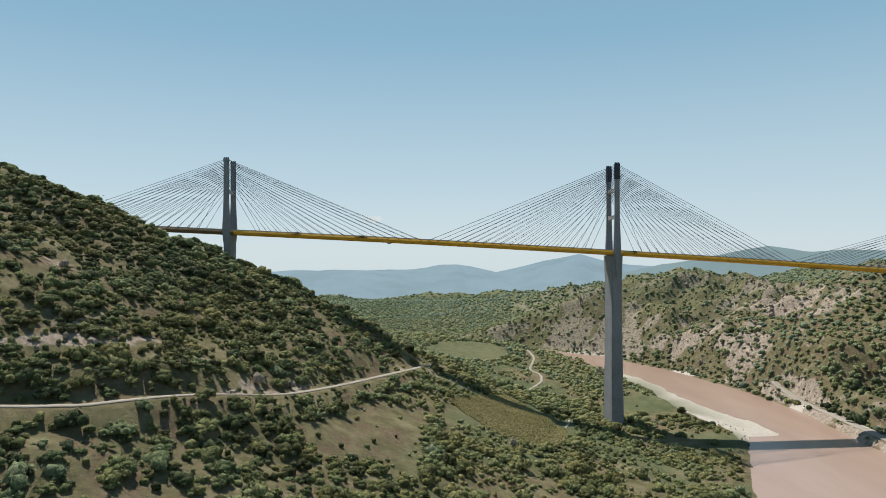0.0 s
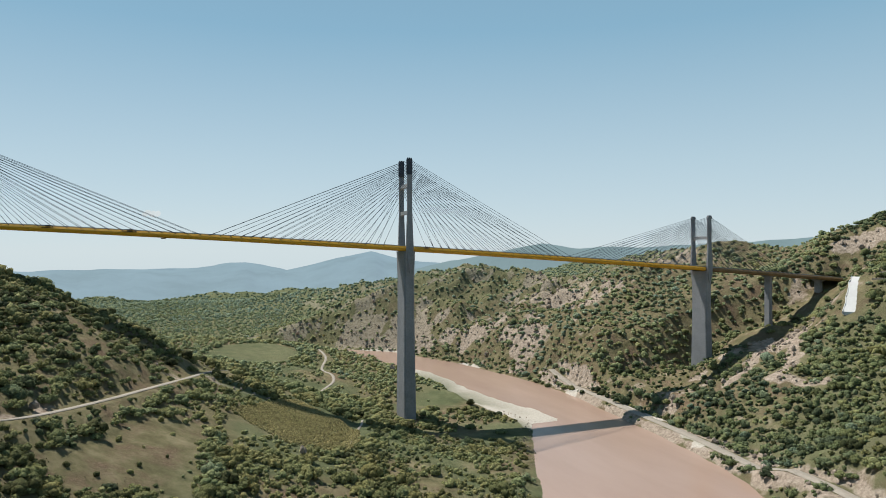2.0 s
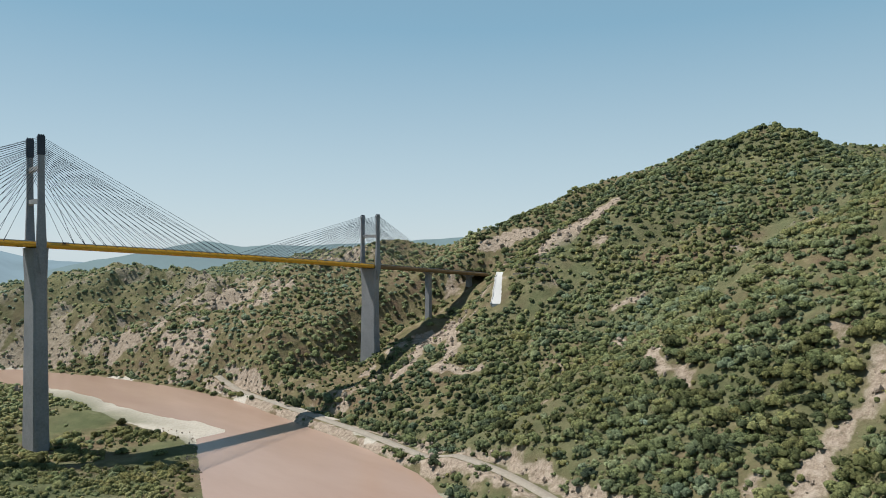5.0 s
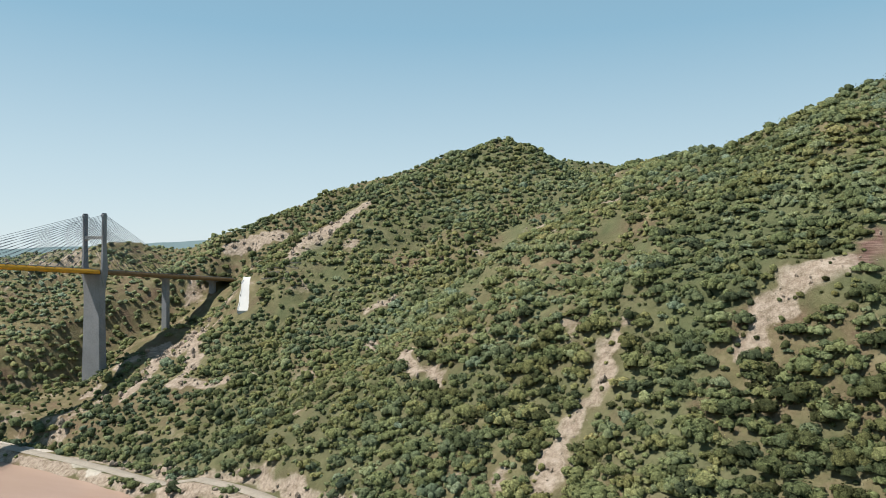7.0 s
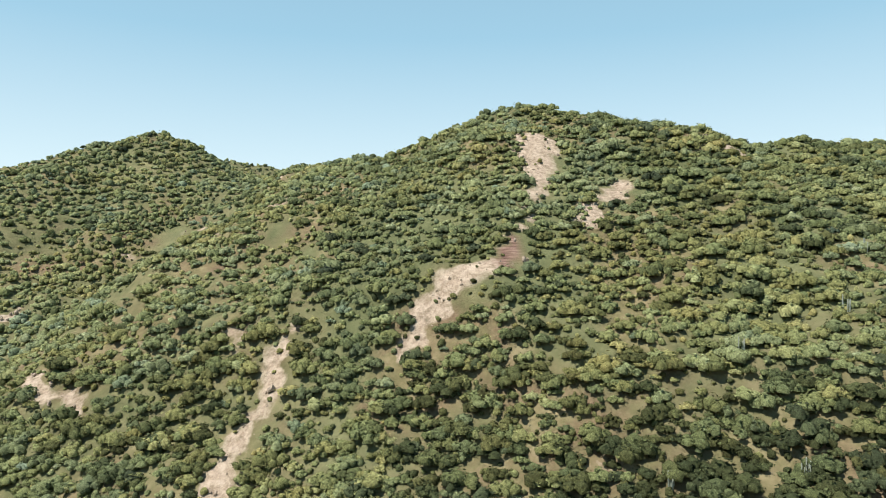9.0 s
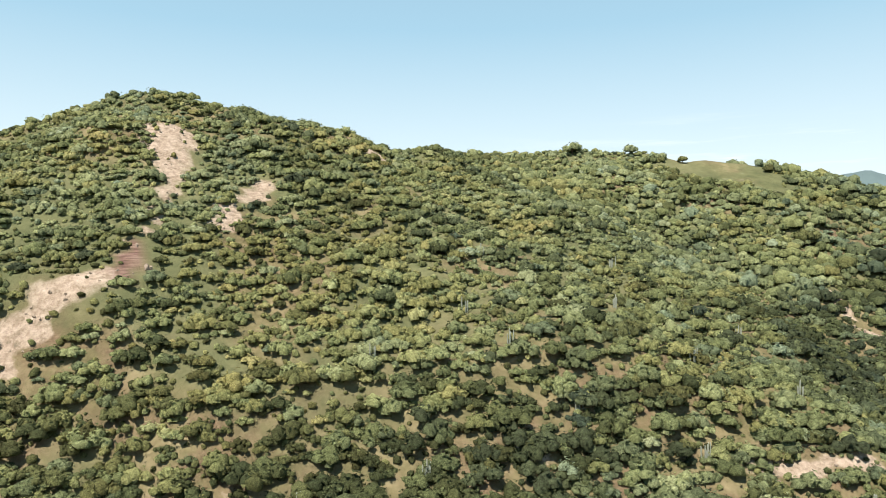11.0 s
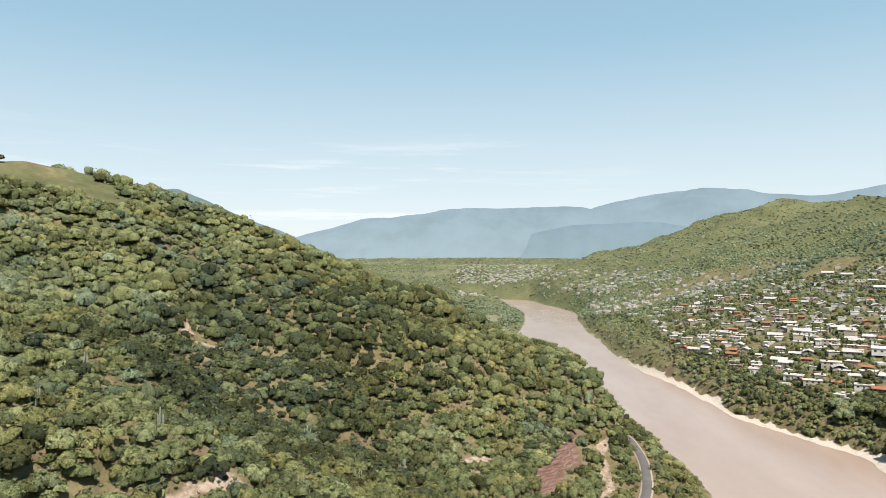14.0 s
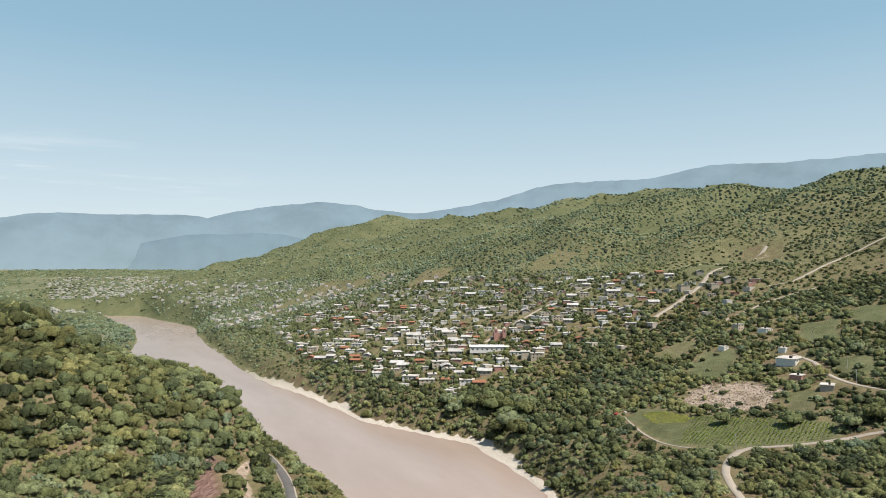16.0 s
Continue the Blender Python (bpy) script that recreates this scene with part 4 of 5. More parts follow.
def clump(seed, lobes, sprays, sides, rings=(-28, 32), flat=0.8):
    """A crown of radius 1 on z = 0: uneven rounded lobes with loose sprays of leaves round them."""
    r = np.random.default_rng(seed)
    verts, faces = [], []
    centres = []
    if lobes == 1:
        centres.append((0, 0, 0.4, 0.8))
    else:
        centres.append((r.uniform(-0.1, 0.1), r.uniform(-0.1, 0.1), flat * 0.55, 0.60))
        a0 = r.uniform(0, math.tau)
        for k in range(lobes - 1):
            a = a0 + (k + r.uniform(-0.35, 0.35)) * math.tau / (lobes - 1)
            d = r.uniform(0.42, 0.74)
            centres.append((d * math.cos(a), d * math.sin(a), flat * r.uniform(0.22, 0.55), r.uniform(0.32, 0.48)))
    for cx, cy, cz, cr in centres:
        b = len(verts)
        for i, el in enumerate(rings):
            for k in range(sides):
                a, e = (k + 0.5 * i + r.uniform(-0.2, 0.2)) * math.tau / sides, radians(el + r.uniform(-9, 9))
                q = cr * r.uniform(0.74, 1.20)
                verts.append((cx + q * math.cos(a) * math.cos(e), cy + q * math.sin(a) * math.cos(e), cz + q * math.sin(e)))
        verts.append((cx + r.uniform(-0.2, 0.2) * cr, cy + r.uniform(-0.2, 0.2) * cr, cz + cr * r.uniform(0.86, 1.05)))
        for i in range(len(rings) - 1):
            for k in range(sides):
                p, q, u, v = b + i * sides + k, b + i * sides + (k + 1) % sides, b + (i + 1) * sides + k, b + (i + 1) * sides + (k + 1) % sides
                faces += [(p, q, u), (q, v, u)]
        t = b + (len(rings) - 1) * sides
        faces += [(t + k, t + (k + 1) % sides, b + len(rings) * sides) for k in range(sides)]
        for k in range(sprays):
            u = r.normal(size=3)
            u[2] = abs(u[2]) * 1.1 - 0.15
            u /= np.linalg.norm(u)
            p = np.array((cx, cy, cz)) + u * cr * r.uniform(0.96, 1.28)
            nrm = u + 0.5 * r.normal(size=3) + np.array((0, 0, 0.35))
            nrm /= np.linalg.norm(nrm)
            t = np.cross(nrm, r.normal(size=3))
            t /= np.linalg.norm(t)
            s = np.cross(nrm, t)
            h = cr * r.uniform(0.15, 0.34)
            b = len(verts)
            verts += [tuple(p + t * h), tuple(p + s * h * r.uniform(0.5, 0.9) - t * h * 0.4), tuple(p - s * h * r.uniform(0.5, 0.9) - t * h * r.uniform(0.2, 0.6))]
            faces += [(b, b + 1, b + 2)]
    verts = np.array(verts)
    verts[:, 2] = np.maximum(verts[:, 2], -0.05)
    return verts, np.array(faces)


NEAR_KINDS = [clump(100 + k, 4 + k % 3, 14, 4, flat=0.62 + 0.06 * k) for k in range(6)]
MID_KINDS = [clump(200 + k, 3, 6, 4, flat=0.65 + 0.08 * k) for k in range(5)]
FAR_KINDS = [clump(300 + k, 2, 0, 4, flat=0.7) for k in range(4)]
DOT_KINDS = [clump(350 + k, 1, 0, 4, flat=0.7) for k in range(4)]


def bake(name, kinds, xs, ys, zs, size, tall, tint, label, hue=None):
    """One mesh of many plants."""
    vs, fs, ts, hs, base = [], [], [], [], 0
    hue = np.full(len(xs), 0.5) if hue is None else hue
    which = rng.integers(0, len(kinds), len(xs))
    turn = rng.uniform(0, math.tau, len(xs))
    for k, (v, f) in enumerate(kinds):
        sel = np.where(which == k)[0]
        if not len(sel):
            continue
        c, s = np.cos(turn[sel])[:, None], np.sin(turn[sel])[:, None]
        x = (v[None, :, 0] * c - v[None, :, 1] * s) * size[sel][:, None] + xs[sel][:, None]
        y = (v[None, :, 0] * s + v[None, :, 1] * c) * size[sel][:, None] + ys[sel][:, None]
        z = v[None, :, 2] * tall[sel][:, None] + zs[sel][:, None]
        vs.append(np.stack([x, y, z], -1).reshape(-1, 3))
        fs.append((f[None] + (np.arange(len(sel)) * len(v))[:, None, None]).reshape(-1, 3) + base)
        leafy = np.repeat(rng.uniform(-0.10, 0.10, (len(sel), (len(v) + 3) // 4)), 4, axis=1)[:, :len(v)]
        ts.append((tint[sel][:, None] + leafy).reshape(-1))
        hs.append(np.repeat(hue[sel], len(v)))
        base += len(sel) * len(v)
    me = fast_mesh(name, np.concatenate(vs), np.concatenate(fs), LEAF, True)
    at = me.attributes.new("tint", "FLOAT", "POINT")
    at.data.foreach_set("value", np.clip(np.concatenate(ts), 0, 1).astype(np.float32))
    at = me.attributes.new("hue", "FLOAT", "POINT")
    at.data.foreach_set("value", np.clip(np.concatenate(hs), 0, 1).astype(np.float32))
    return tagged(new(name, me), label, "bushes", kind="stuff")


def on_grid(values, x, y):
    i = np.clip(np.searchsorted(XS, x), 0, len(XS) - 1)
    j = np.clip(np.searchsorted(YS, y), 0, len(YS) - 1)
    return values[j, i]


VILLAGE = [(-335, -1480), (-350, -1347), (-384, -1180), (-428, -1142), (-495, -1171), (-596, -1194), (-674, -1175), (-841, -1146), (-870, -1290), (-810, -1633), (-717, -1848), (-525, -1929), (-400, -1900), (-345, -1640)]


def facing(x, y):
    """Slopes that face the valley: those beyond the first crests stay bare."""
    z = height(x, y) + 20
    ok = np.ones(x.size, bool)
    for f in np.linspace(0.3, 0.985, 34):
        ok &= height(VIEW[0] + (x - VIEW[0]) * f, VIEW[1] + (y - VIEW[1]) * f) < 143 + (z - 143) * f
    return ok


def lush(x, y):
    """1 on the low eastern slopes, where the scrub grows tall and dark."""
    return smoothstep(128, 75, height(x, y)) * ((x > -160) & (y < -330))


def scatter(lo, hi, cell, keep):
    """Jittered places in a ring round the valley's middle, thinned where the ground is bare."""
    g = np.arange(-hi * 1.42, hi * 1.42, cell)
    u, v = np.meshgrid(g, g)
    u = u.ravel() + rng.uniform(-0.52, 0.52, u.size) * cell
    v = v.ravel() + rng.uniform(-0.52, 0.52, v.size) * cell
    a = 0.35 + cell
    x, y = u * math.cos(a) - v * math.sin(a) + VIEW[0], u * math.sin(a) + v * math.cos(a) + VIEW[1]
    d = np.hypot(x - VIEW[0], y - VIEW[1])
    b = np.degrees(np.arctan2(x - VIEW[0], y - VIEW[1])) % 360
    ok = (d >= lo) & (d < hi) & ((b < 252) | (b > 312)) & ((on_grid(GD, x, y) > 4) | (on_grid(bench, x, y) > 0.02) & (height(x, y) > 1.5))
    if lo >= 1300:     # nothing beyond the eastern crests
        ok &= (b < 62) | (b > 138)
    x, y = x[ok], y[ok]
    ok = facing(x, y)
    x, y = x[ok], y[ok]
    dens = keep + 0.9 * fbm(x, y, 70, 3, 51) + 0.5 * fbm(x, y, 22, 2, 57)
    dens = dens - 0.35 * on_grid(plain, x, y) + 0.8 * (on_grid(GD, x, y) < 60) * (y < -1550) - 1.4 * np.clip(on_grid(rocky, x, y) * 1.4 - 0.4, 0, 1) - 1.3 * on_grid(sandy, x, y)
    dens = dens - 1.25 * np.exp(-((x - 262) ** 2 / 95 ** 2 + (y + 1062) ** 2 / 42 ** 2)) + 0.6 * ((x > -175) & (x <= -60) & (y < -850) & (y > -1150))
    dens = dens + 0.6 * ((x > -60) & (x < 60) & (y <= -1060)) + 0.85 * ((x > -60) & (y < -470) & (y > -1060)) + 0.5 * ((x > 60) & (x < 330) & (y < -470) & (y > -760)) + 0.25 * (y > 100) - 0.20 * ((x > 340) & (x < 440) & (y > -190) & (y < -40))
    dens = dens + ((x < 110) & (x > -190) & (y > -340) & (y < 200)) * (1.5 * fbm(x, y, 34, 3, 58) - (0.45 if cell > 6.0 else 0.30)) - 0.14 * ((x < -190) & (y > -450))
    dens = dens - 0.45 * smoothstep(190, 212, height(x, y)) * ((y < -880) & (x > 100))
    east = (x > 60) & (y > -480) & (y < 80)
    dens = dens - east * (1.3 * np.clip(fbm(x, y, 120, 3, 52) + 0.02, 0, 1) + 0.9 * on_grid(meadow, x, y))
    dens = dens - 0.55 * ((x > 250) & (x < 410) & (y > -112) & (y < -45)) - (0.6 if cell > 5.9 else 0.0) * ((x > 210) & (x < 470) & (y > -78 + 0.15 * (x - 210)) & (y < 6))
    dens = dens + 0.55 * ((x > 450) & (y > -420) & (y < 40)) * smoothstep(150, 190, height(x, y)) + 0.8 * ((on_grid(GD, x, y) > 3) & (on_grid(GD, x, y) < 20) & (x > 60) & (y > -20) & (y < 420))
    dens = np.where(pasture(x, y) >= 0, dens - 1.0, dens)
    for hx, hy, clear in ((-591, -946, 20), (-557, -914, 13), (-540, -878, 13), (-662, -1058, 13), (-661, -1025, 13), (-602, -1023, 10), (-612, -968, 10)):
        dens = np.where(np.hypot(x - hx, y - hy) < clear, -1, dens)
    for line in scars + glades:
        dd, w, _ = along(x, y, line)
        dens = np.where(dd + 7 * fbm(x, y, 16, 2, 18) < w * 0.85 + (1.5 if cell > 5.9 else -0.5), -1 if cell > 5.9 else 0.16, dens)
    dens = np.where(on_grid(redness, x, y) > 0.35, -1, dens)
    dens = np.where(along(x, y, [(402, -87, 0), (338, -130, 0)])[0] < 9.5, -1, dens)
    for key, poly in FIELDS.items():
        dens = np.where(inside(x, y, poly), 0.10 if key == "fallow" and cell < 5.9 else -1, dens)
    dens = np.where(inside(x, y, VILLAGE), dens * 0.38, dens)
    dens = dens + 0.5 * (on_grid(GD, x, y) < 24) * (x > 60) * (on_grid(sandy, x, y) < 0.3)
    for arr, zz, wide in road_paths.values():
        dd, _, _ = along(x, y, [(p[0], p[1], 0) for p in arr[::2]])
        dens = np.where(dd < wide * 0.5 + (2.2 if wide > 6 else 4.2), -1, dens)
    ok = rng.uniform(0, 1, x.size) < dens
    return x[ok], y[ok]


def tints(x, y):
    """How light a plant is: patches, single plants, the lush low slopes, and haze put into northern and far ones."""
    t = 0.47 + 0.30 * fbm(x, y, 60, 3, 91) + rng.normal(0, 0.20, x.size)
    z = height(x, y)
    t = t + 0.08 * ((x > 60) & (y > -780) & (y < 0) & (z > 80)) - 0.27 * lush(x, y) * smoothstep(-740, -660, y) * (y < -510) - 0.10 * ((x > 90) & (x < 230) & (y > -400) & (y < -180)) + 0.06 * ((x >= 230) & (y > -480) & (y < -100)) + 0.16 * (y < -2100) - 0.05 * ((x > 60) & (y < -500) & (y > -800)) + 0.08 * ((x > 120) & (y < -640) & (y > -1000)) + 0.46 * (y > 40) - 0.14 * ((x < -330) & (y < -780) & (y > -1400))
    t = t - (0.06 + 0.26 * smoothstep(-70, 0, x)) * ((y <= -830) & (x < 120) & (x > -220)) * smoothstep(165, 100, z)
    t = t - 0.06 * ((x > 430) & (y > -420) & (y < 40)) - 0.3 * ((on_grid(GD, x, y) < 20) & (x > 60) & (y > -20))
    return np.clip(t + 0.10 * ((x < 110) & (x > -190) & (y > -450)) - 0.08 * ((x <= -190) & (y > -450)), 0, 1)


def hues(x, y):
    """From dry yellow-green on the western slopes to fresh green and grey-green on the eastern ones; far and northern
    plants turn bluer, for haze put into their colour.
    """
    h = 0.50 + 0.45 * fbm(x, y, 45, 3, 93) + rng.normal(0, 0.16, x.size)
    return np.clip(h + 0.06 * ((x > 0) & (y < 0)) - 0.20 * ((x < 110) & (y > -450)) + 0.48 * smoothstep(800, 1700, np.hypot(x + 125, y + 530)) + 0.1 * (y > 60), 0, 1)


x, y = scatter(140, 470, 6.7, 1.05)
xe, ye = scatter(140, 470, 7.6, 0.95)          # steep ground carries more to the square metre of plan
more = rng.uniform(0, 1, xe.size) < smoothstep(0.4, 0.9, on_grid(steep, xe, ye))
x, y = np.concatenate([x, xe[more]]), np.concatenate([y, ye[more]])
size = np.minimum((2.2 + 3.7 * rng.uniform(0, 1, x.size) ** 1.4) * (1 + 0.35 * (rng.uniform(0, 1, x.size) > 0.90)) * (1 + 0.22 * lush(x, y) + 0.15 * (y < -640)), 7.2)
tall = size * rng.uniform(0.55, 0.95, x.size)
hue = tints(x, y)
dist = np.hypot(x - VIEW[0], y - VIEW[1])
big = np.argsort(dist - 60 * (size > 5.0))[:240]
rest = np.setdiff1d(np.arange(x.size), big)
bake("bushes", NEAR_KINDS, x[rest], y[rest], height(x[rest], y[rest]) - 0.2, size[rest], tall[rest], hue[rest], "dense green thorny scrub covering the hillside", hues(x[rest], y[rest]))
single = (x[big], y[big], size[big], tall[big], hue[big])
x, y = scatter(470, 900, 6.5, 1.1)
size = rng.uniform(2.9, 6.0, x.size) * (1 + 0.4 * (rng.uniform(0, 1, x.size) > 0.9)) * (1 + 0.42 * ((x < 330) & (x > -200) & (y < -840) & (on_grid(GD, x, y) > 45)) - 0.2 * (y > 60))
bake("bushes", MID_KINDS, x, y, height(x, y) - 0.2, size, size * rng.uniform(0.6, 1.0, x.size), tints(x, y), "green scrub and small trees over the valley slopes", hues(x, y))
x, y = scatter(900, 1350, 8.3, 1.1)
size = rng.uniform(2.5, 5.2, x.size)
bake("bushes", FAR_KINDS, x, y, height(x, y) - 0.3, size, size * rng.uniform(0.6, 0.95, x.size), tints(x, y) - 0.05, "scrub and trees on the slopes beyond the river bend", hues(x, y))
x, y = scatter(1350, 2000, 9.8, 1.5)
size = rng.uniform(2.8, 6.0, x.size)
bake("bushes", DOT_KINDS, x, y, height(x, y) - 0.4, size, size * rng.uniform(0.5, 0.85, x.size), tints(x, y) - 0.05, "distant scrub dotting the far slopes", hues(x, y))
x, y = scatter(2000, 3900, 18, 1.35)
size = rng.uniform(4, 8.5, x.size)
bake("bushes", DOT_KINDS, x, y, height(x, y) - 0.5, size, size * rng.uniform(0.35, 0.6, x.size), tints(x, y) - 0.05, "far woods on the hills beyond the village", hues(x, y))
x, y = scatter(140, 680, 4.9, 1.0)
size = rng.uniform(1.2, 2.7, x.size)
# south of y = -470 the brush is coloured darker for the shade between crowns
bake("undergrowth", DOT_KINDS, x, y, height(x, y) - 0.15, size, size * rng.uniform(0.6, 1.1, x.size), tints(x, y) + np.where(y < -470, -0.08, 0.04), "low brush between the bigger bushes", hues(x, y) - 0.1)

# darker trees between the houses and along the western bank
x, y = rng.uniform(-900, -330, 5200), rng.uniform(-2000, -1000, 5200)
d = on_grid(GD, x, y)
ok = (inside(x, y, VILLAGE) & (rng.uniform(0, 1, x.size) < 0.6)) | ((d > 8) & (d < 70))
for arr, zz, wide in road_paths.values():
    ok &= along(x, y, [(p[0], p[1], 0) for p in arr[::2]])[0] > wide * 0.5 + 3
x, y = x[ok], y[ok]
size = rng.uniform(2.6, 5.6, x.size)
bake("village_trees", MID_KINDS, x, y, height(x, y) - 0.3, size, size * rng.uniform(0.9, 1.4, x.size), rng.uniform(0.05, 0.5, x.size), "dark leafy trees between the village houses", rng.uniform(0.35, 0.75, x.size))

# broken rock on the slides, the road's cutting and the cliffs
ii, jj = np.where((rocky > 0.55) & (GD > 3) & (GX > -500) & (GX < 700) & (GY > -1100) & (GY < 520))
take = rng.choice(len(ii), min(6500, len(ii)), replace=False)
x, y = XS[jj[take]] + rng.uniform(-4, 4, take.size), YS[ii[take]] + rng.uniform(-4, 4, take.size)
ok = facing(x, y)
for arr, zz, wide in road_paths.values():
    ok &= along(x, y, [(p[0], p[1], 0) for p in arr[::2]])[0] > wide * 0.5 + 2
x, y = x[ok], y[ok]
size = rng.uniform(0.7, 2.0, x.size) * (1 + 1.2 * (rng.uniform(0, 1, x.size) > 0.85))
size *= np.where(y < -430, 0.6, 1.0)
bx, by = rng.uniform(40, 130, 1500), rng.uniform(-230, 0, 1500)
bd = on_grid(GD, bx, by)
rim = (bd > -5) & (bd < 7) & (bx < 135)
hx, hy = rng.uniform(-542, -468, 1500), rng.uniform(-975, -888, 1500)        # heap of field stones above the crop
heap = inside(hx, hy, STONY)
x, y = np.concatenate([x, bx[rim], hx[heap]]), np.concatenate([y, by[rim], hy[heap]])
size = np.concatenate([size, rng.uniform(0.3, 1.1, rim.sum() + heap.sum())])
stones = bake("rocks", [clump(600 + k, 2, 0, 4, (-20, 30)) for k in range(5)], x, y, height(x, y) - 0.4, size, size * rng.uniform(0.6, 1.9, x.size), np.zeros(x.size), "jagged pale rock breaking out of the slopes")
stones.data.materials[0] = ROCK
stones.data.polygons.foreach_set("use_smooth", [False] * len(stones.data.polygons))
tagged(stones, category="rocks")


def tree_kind(seed):
    """A small spreading tree of crown radius 1: tapered trunk with limbs, and a crown."""
    root = empty("tree", (0, 0, 0), label="small spreading green tree on the hillside", category="tree", group="trees on the slope")
    v, f = clump(seed, 10, 26, 6, (-30, 15, 55))
    v = v * (1, 1, 1.0) + (0, 0, 0.42)
    me = fast_mesh("crown", v, f, LEAF, True)
    at = me.attributes.new("tint", "FLOAT", "POINT")
    r = np.random.default_rng(seed)
    at.data.foreach_set("value", np.clip(0.25 + 0.09 * (seed % 6) + np.repeat(r.uniform(-0.12, 0.12, len(v) // 4 + 1), 4)[:len(v)], 0, 1).astype(np.float32))
    at = me.attributes.new("hue", "FLOAT", "POINT")
    at.data.foreach_set("value", np.full(len(v), 0.22 + 0.12 * (seed % 6), np.float32))
    ob = new("crown", me)
    ob.parent = root
    bm = bmesh.new()
    ring = lambda cx, cy, z, q: [(cx + q * math.cos(k * math.tau / 6), cy + q * math.sin(k * math.tau / 6), z) for k in range(6)]
    loft(bm, [ring(0, 0, -0.2, 0.10), ring(0.02, 0, 0.15, 0.07), ring(0.03, 0.03, 0.5, 0.055), ring(0.0, 0.05, 0.95, 0.02)])
    for k in range(4):
        a = k * math.tau / 4 + seed
        loft(bm, [ring(0.03, 0.02, 0.3 + 0.05 * k, 0.04), ring(0.25 * math.cos(a), 0.25 * math.sin(a), 0.6, 0.03), ring(0.5 * math.cos(a), 0.5 * math.sin(a), 0.85, 0.012)])
    part("trunk", bm, BARK, root)
    return root


kinds = [tree_kind(400 + k) for k in range(6)]
used = set()
for k, (x, y, s, h, t) in enumerate(zip(*single)):
    m = pose(x, y, float(height(x, y)) - 0.1, 0, 0, rng.uniform(0, 360))
    src = kinds[k % 6]
    if k % 6 not in used:
        used.add(k % 6)
        ob = src
        ob.matrix_basis = m
    else:
        ob = copy_thing(src, m)
    ob.scale = (s, s, h * 0.95)


# lone bigger trees on the crests and in the fields
for k, (x, y, s) in enumerate(((367, -984, 9), (345, -1040, 8), (272, -1016, 8), (157, -1015, 9), (107, -1131, 8), (240, -1128, 5), (212, -1135, 4.5), (60, -1120, 7), (20, -1115, 6), (300, -1060, 5),
                               (-460, -898, 6), (-474, -858, 7), (-484, -826, 7), (-368, -1119, 8), (-378, -1052, 10), (-406, -1058, 9), (-392, -1089, 9), (-400, -1110, 8), (-415, -1070, 9), (-372, -1135, 8), (-392, -1098, 9), (-402, -1084, 8), (-384, -1115, 8), (-390, -1062, 9), (-415, -1090, 7), (-384, -1046, 10), (-380, -1028, 9), (-500, -820, 8))):
    ob = copy_thing(kinds[k % 6], pose(x, y, float(height(x, y)) - 0.1, 0, 0, 70 * k))
    ob.scale = (s, s, s * 0.95)


# tall cacti that stand out of the scrub
def cactus(seed):
    r = random.Random(seed)
    root = empty("column_cactus", (0, 0, 0), label="clump of tall grey-green column cactus", category="cactus", group="column cacti")
    for k in range(r.randint(6, 9)):
        bm = bmesh.new()
        a, d = r.uniform(0, math.tau), r.uniform(0.1, 1.5)
        cx, cy, h, q = d * math.cos(a), d * math.sin(a), r.uniform(3.5, 7.0), r.uniform(0.17, 0.26)
        star = lambda z, s, o: [(cx + o * cx + q * s * (1 if i % 2 else 0.72) * math.cos(i * math.tau / 12), cy + o * cy + q * s * (1 if i % 2 else 0.72) * math.sin(i * math.tau / 12), z) for i in range(12)]
        loft(bm, [star(-0.3, 0.8, 0), star(0.6, 1, 0.15), star(h * 0.6, 1.05, 0.3), star(h - 0.3, 0.95, 0.3), star(h, 0.3, 0.3)])
        part("column", bm, CACTUS, root)
    return root


cacti = [cactus(k) for k in range(5)]
spots = [(14, -640), (40, -655), (61, -700), (-10, -765), (25, -780), (58, -760), (70, -640), (90, -690), (12, -700), (-20, -800), (35, -840), (100, -760), (120, -690), (80, -600), (60, -560), (-30, -860),
         (5, -900), (140, -800), (150, -720), (45, -590), (30, -730), (75, -815), (110, -640), (-45, -905)]
for k, (x, y) in enumerate(spots):
    m = pose(x, y, float(height(x, y)), 0, 0, 47 * k)
    if k < 5:
        cacti[k].matrix_basis = m
    else:
        copy_thing(cacti[k % 5], m)


# ---- fields ----
def crop_rows(poly, step, gap, tall, name, label, colour):
    xs = [p[0] for p in poly]
    ys = [p[1] for p in poly]
    gx, gy = np.meshgrid(np.arange(min(xs), max(xs), gap), np.arange(min(ys), max(ys), step))
    a = radians(25)
    cx, cy = np.mean(xs), np.mean(ys)
    qx = (gx - cx) * math.cos(a) - (gy - cy) * math.sin(a) + cx + rng.normal(0, 0.12, gx.shape)
    qy = (gx - cx) * math.sin(a) + (gy - cy) * math.cos(a) + cy + rng.normal(0, 0.12, gx.shape)
    ok = inside(qx, qy, poly) & (rng.uniform(0, 1, gx.shape) < 0.9 + 0.4 * fbm(qx, qy, 14, 2, 71))
    x, y = qx[ok], qy[ok]
    kinds = [clump(500 + k, 1, 3, 4, (-20, 40), 1.0) for k in range(3)]
    ob = bake(name, kinds, x, y, height(x, y) - 0.1, rng.uniform(0.8, 1.15, x.size), rng.uniform(0.7, 1.1, x.size) * tall, np.full(x.size, 0.5) + rng.normal(0, 0.2, x.size), label)
    ob.data.materials[0] = colour
    tagged(ob, category="crop")


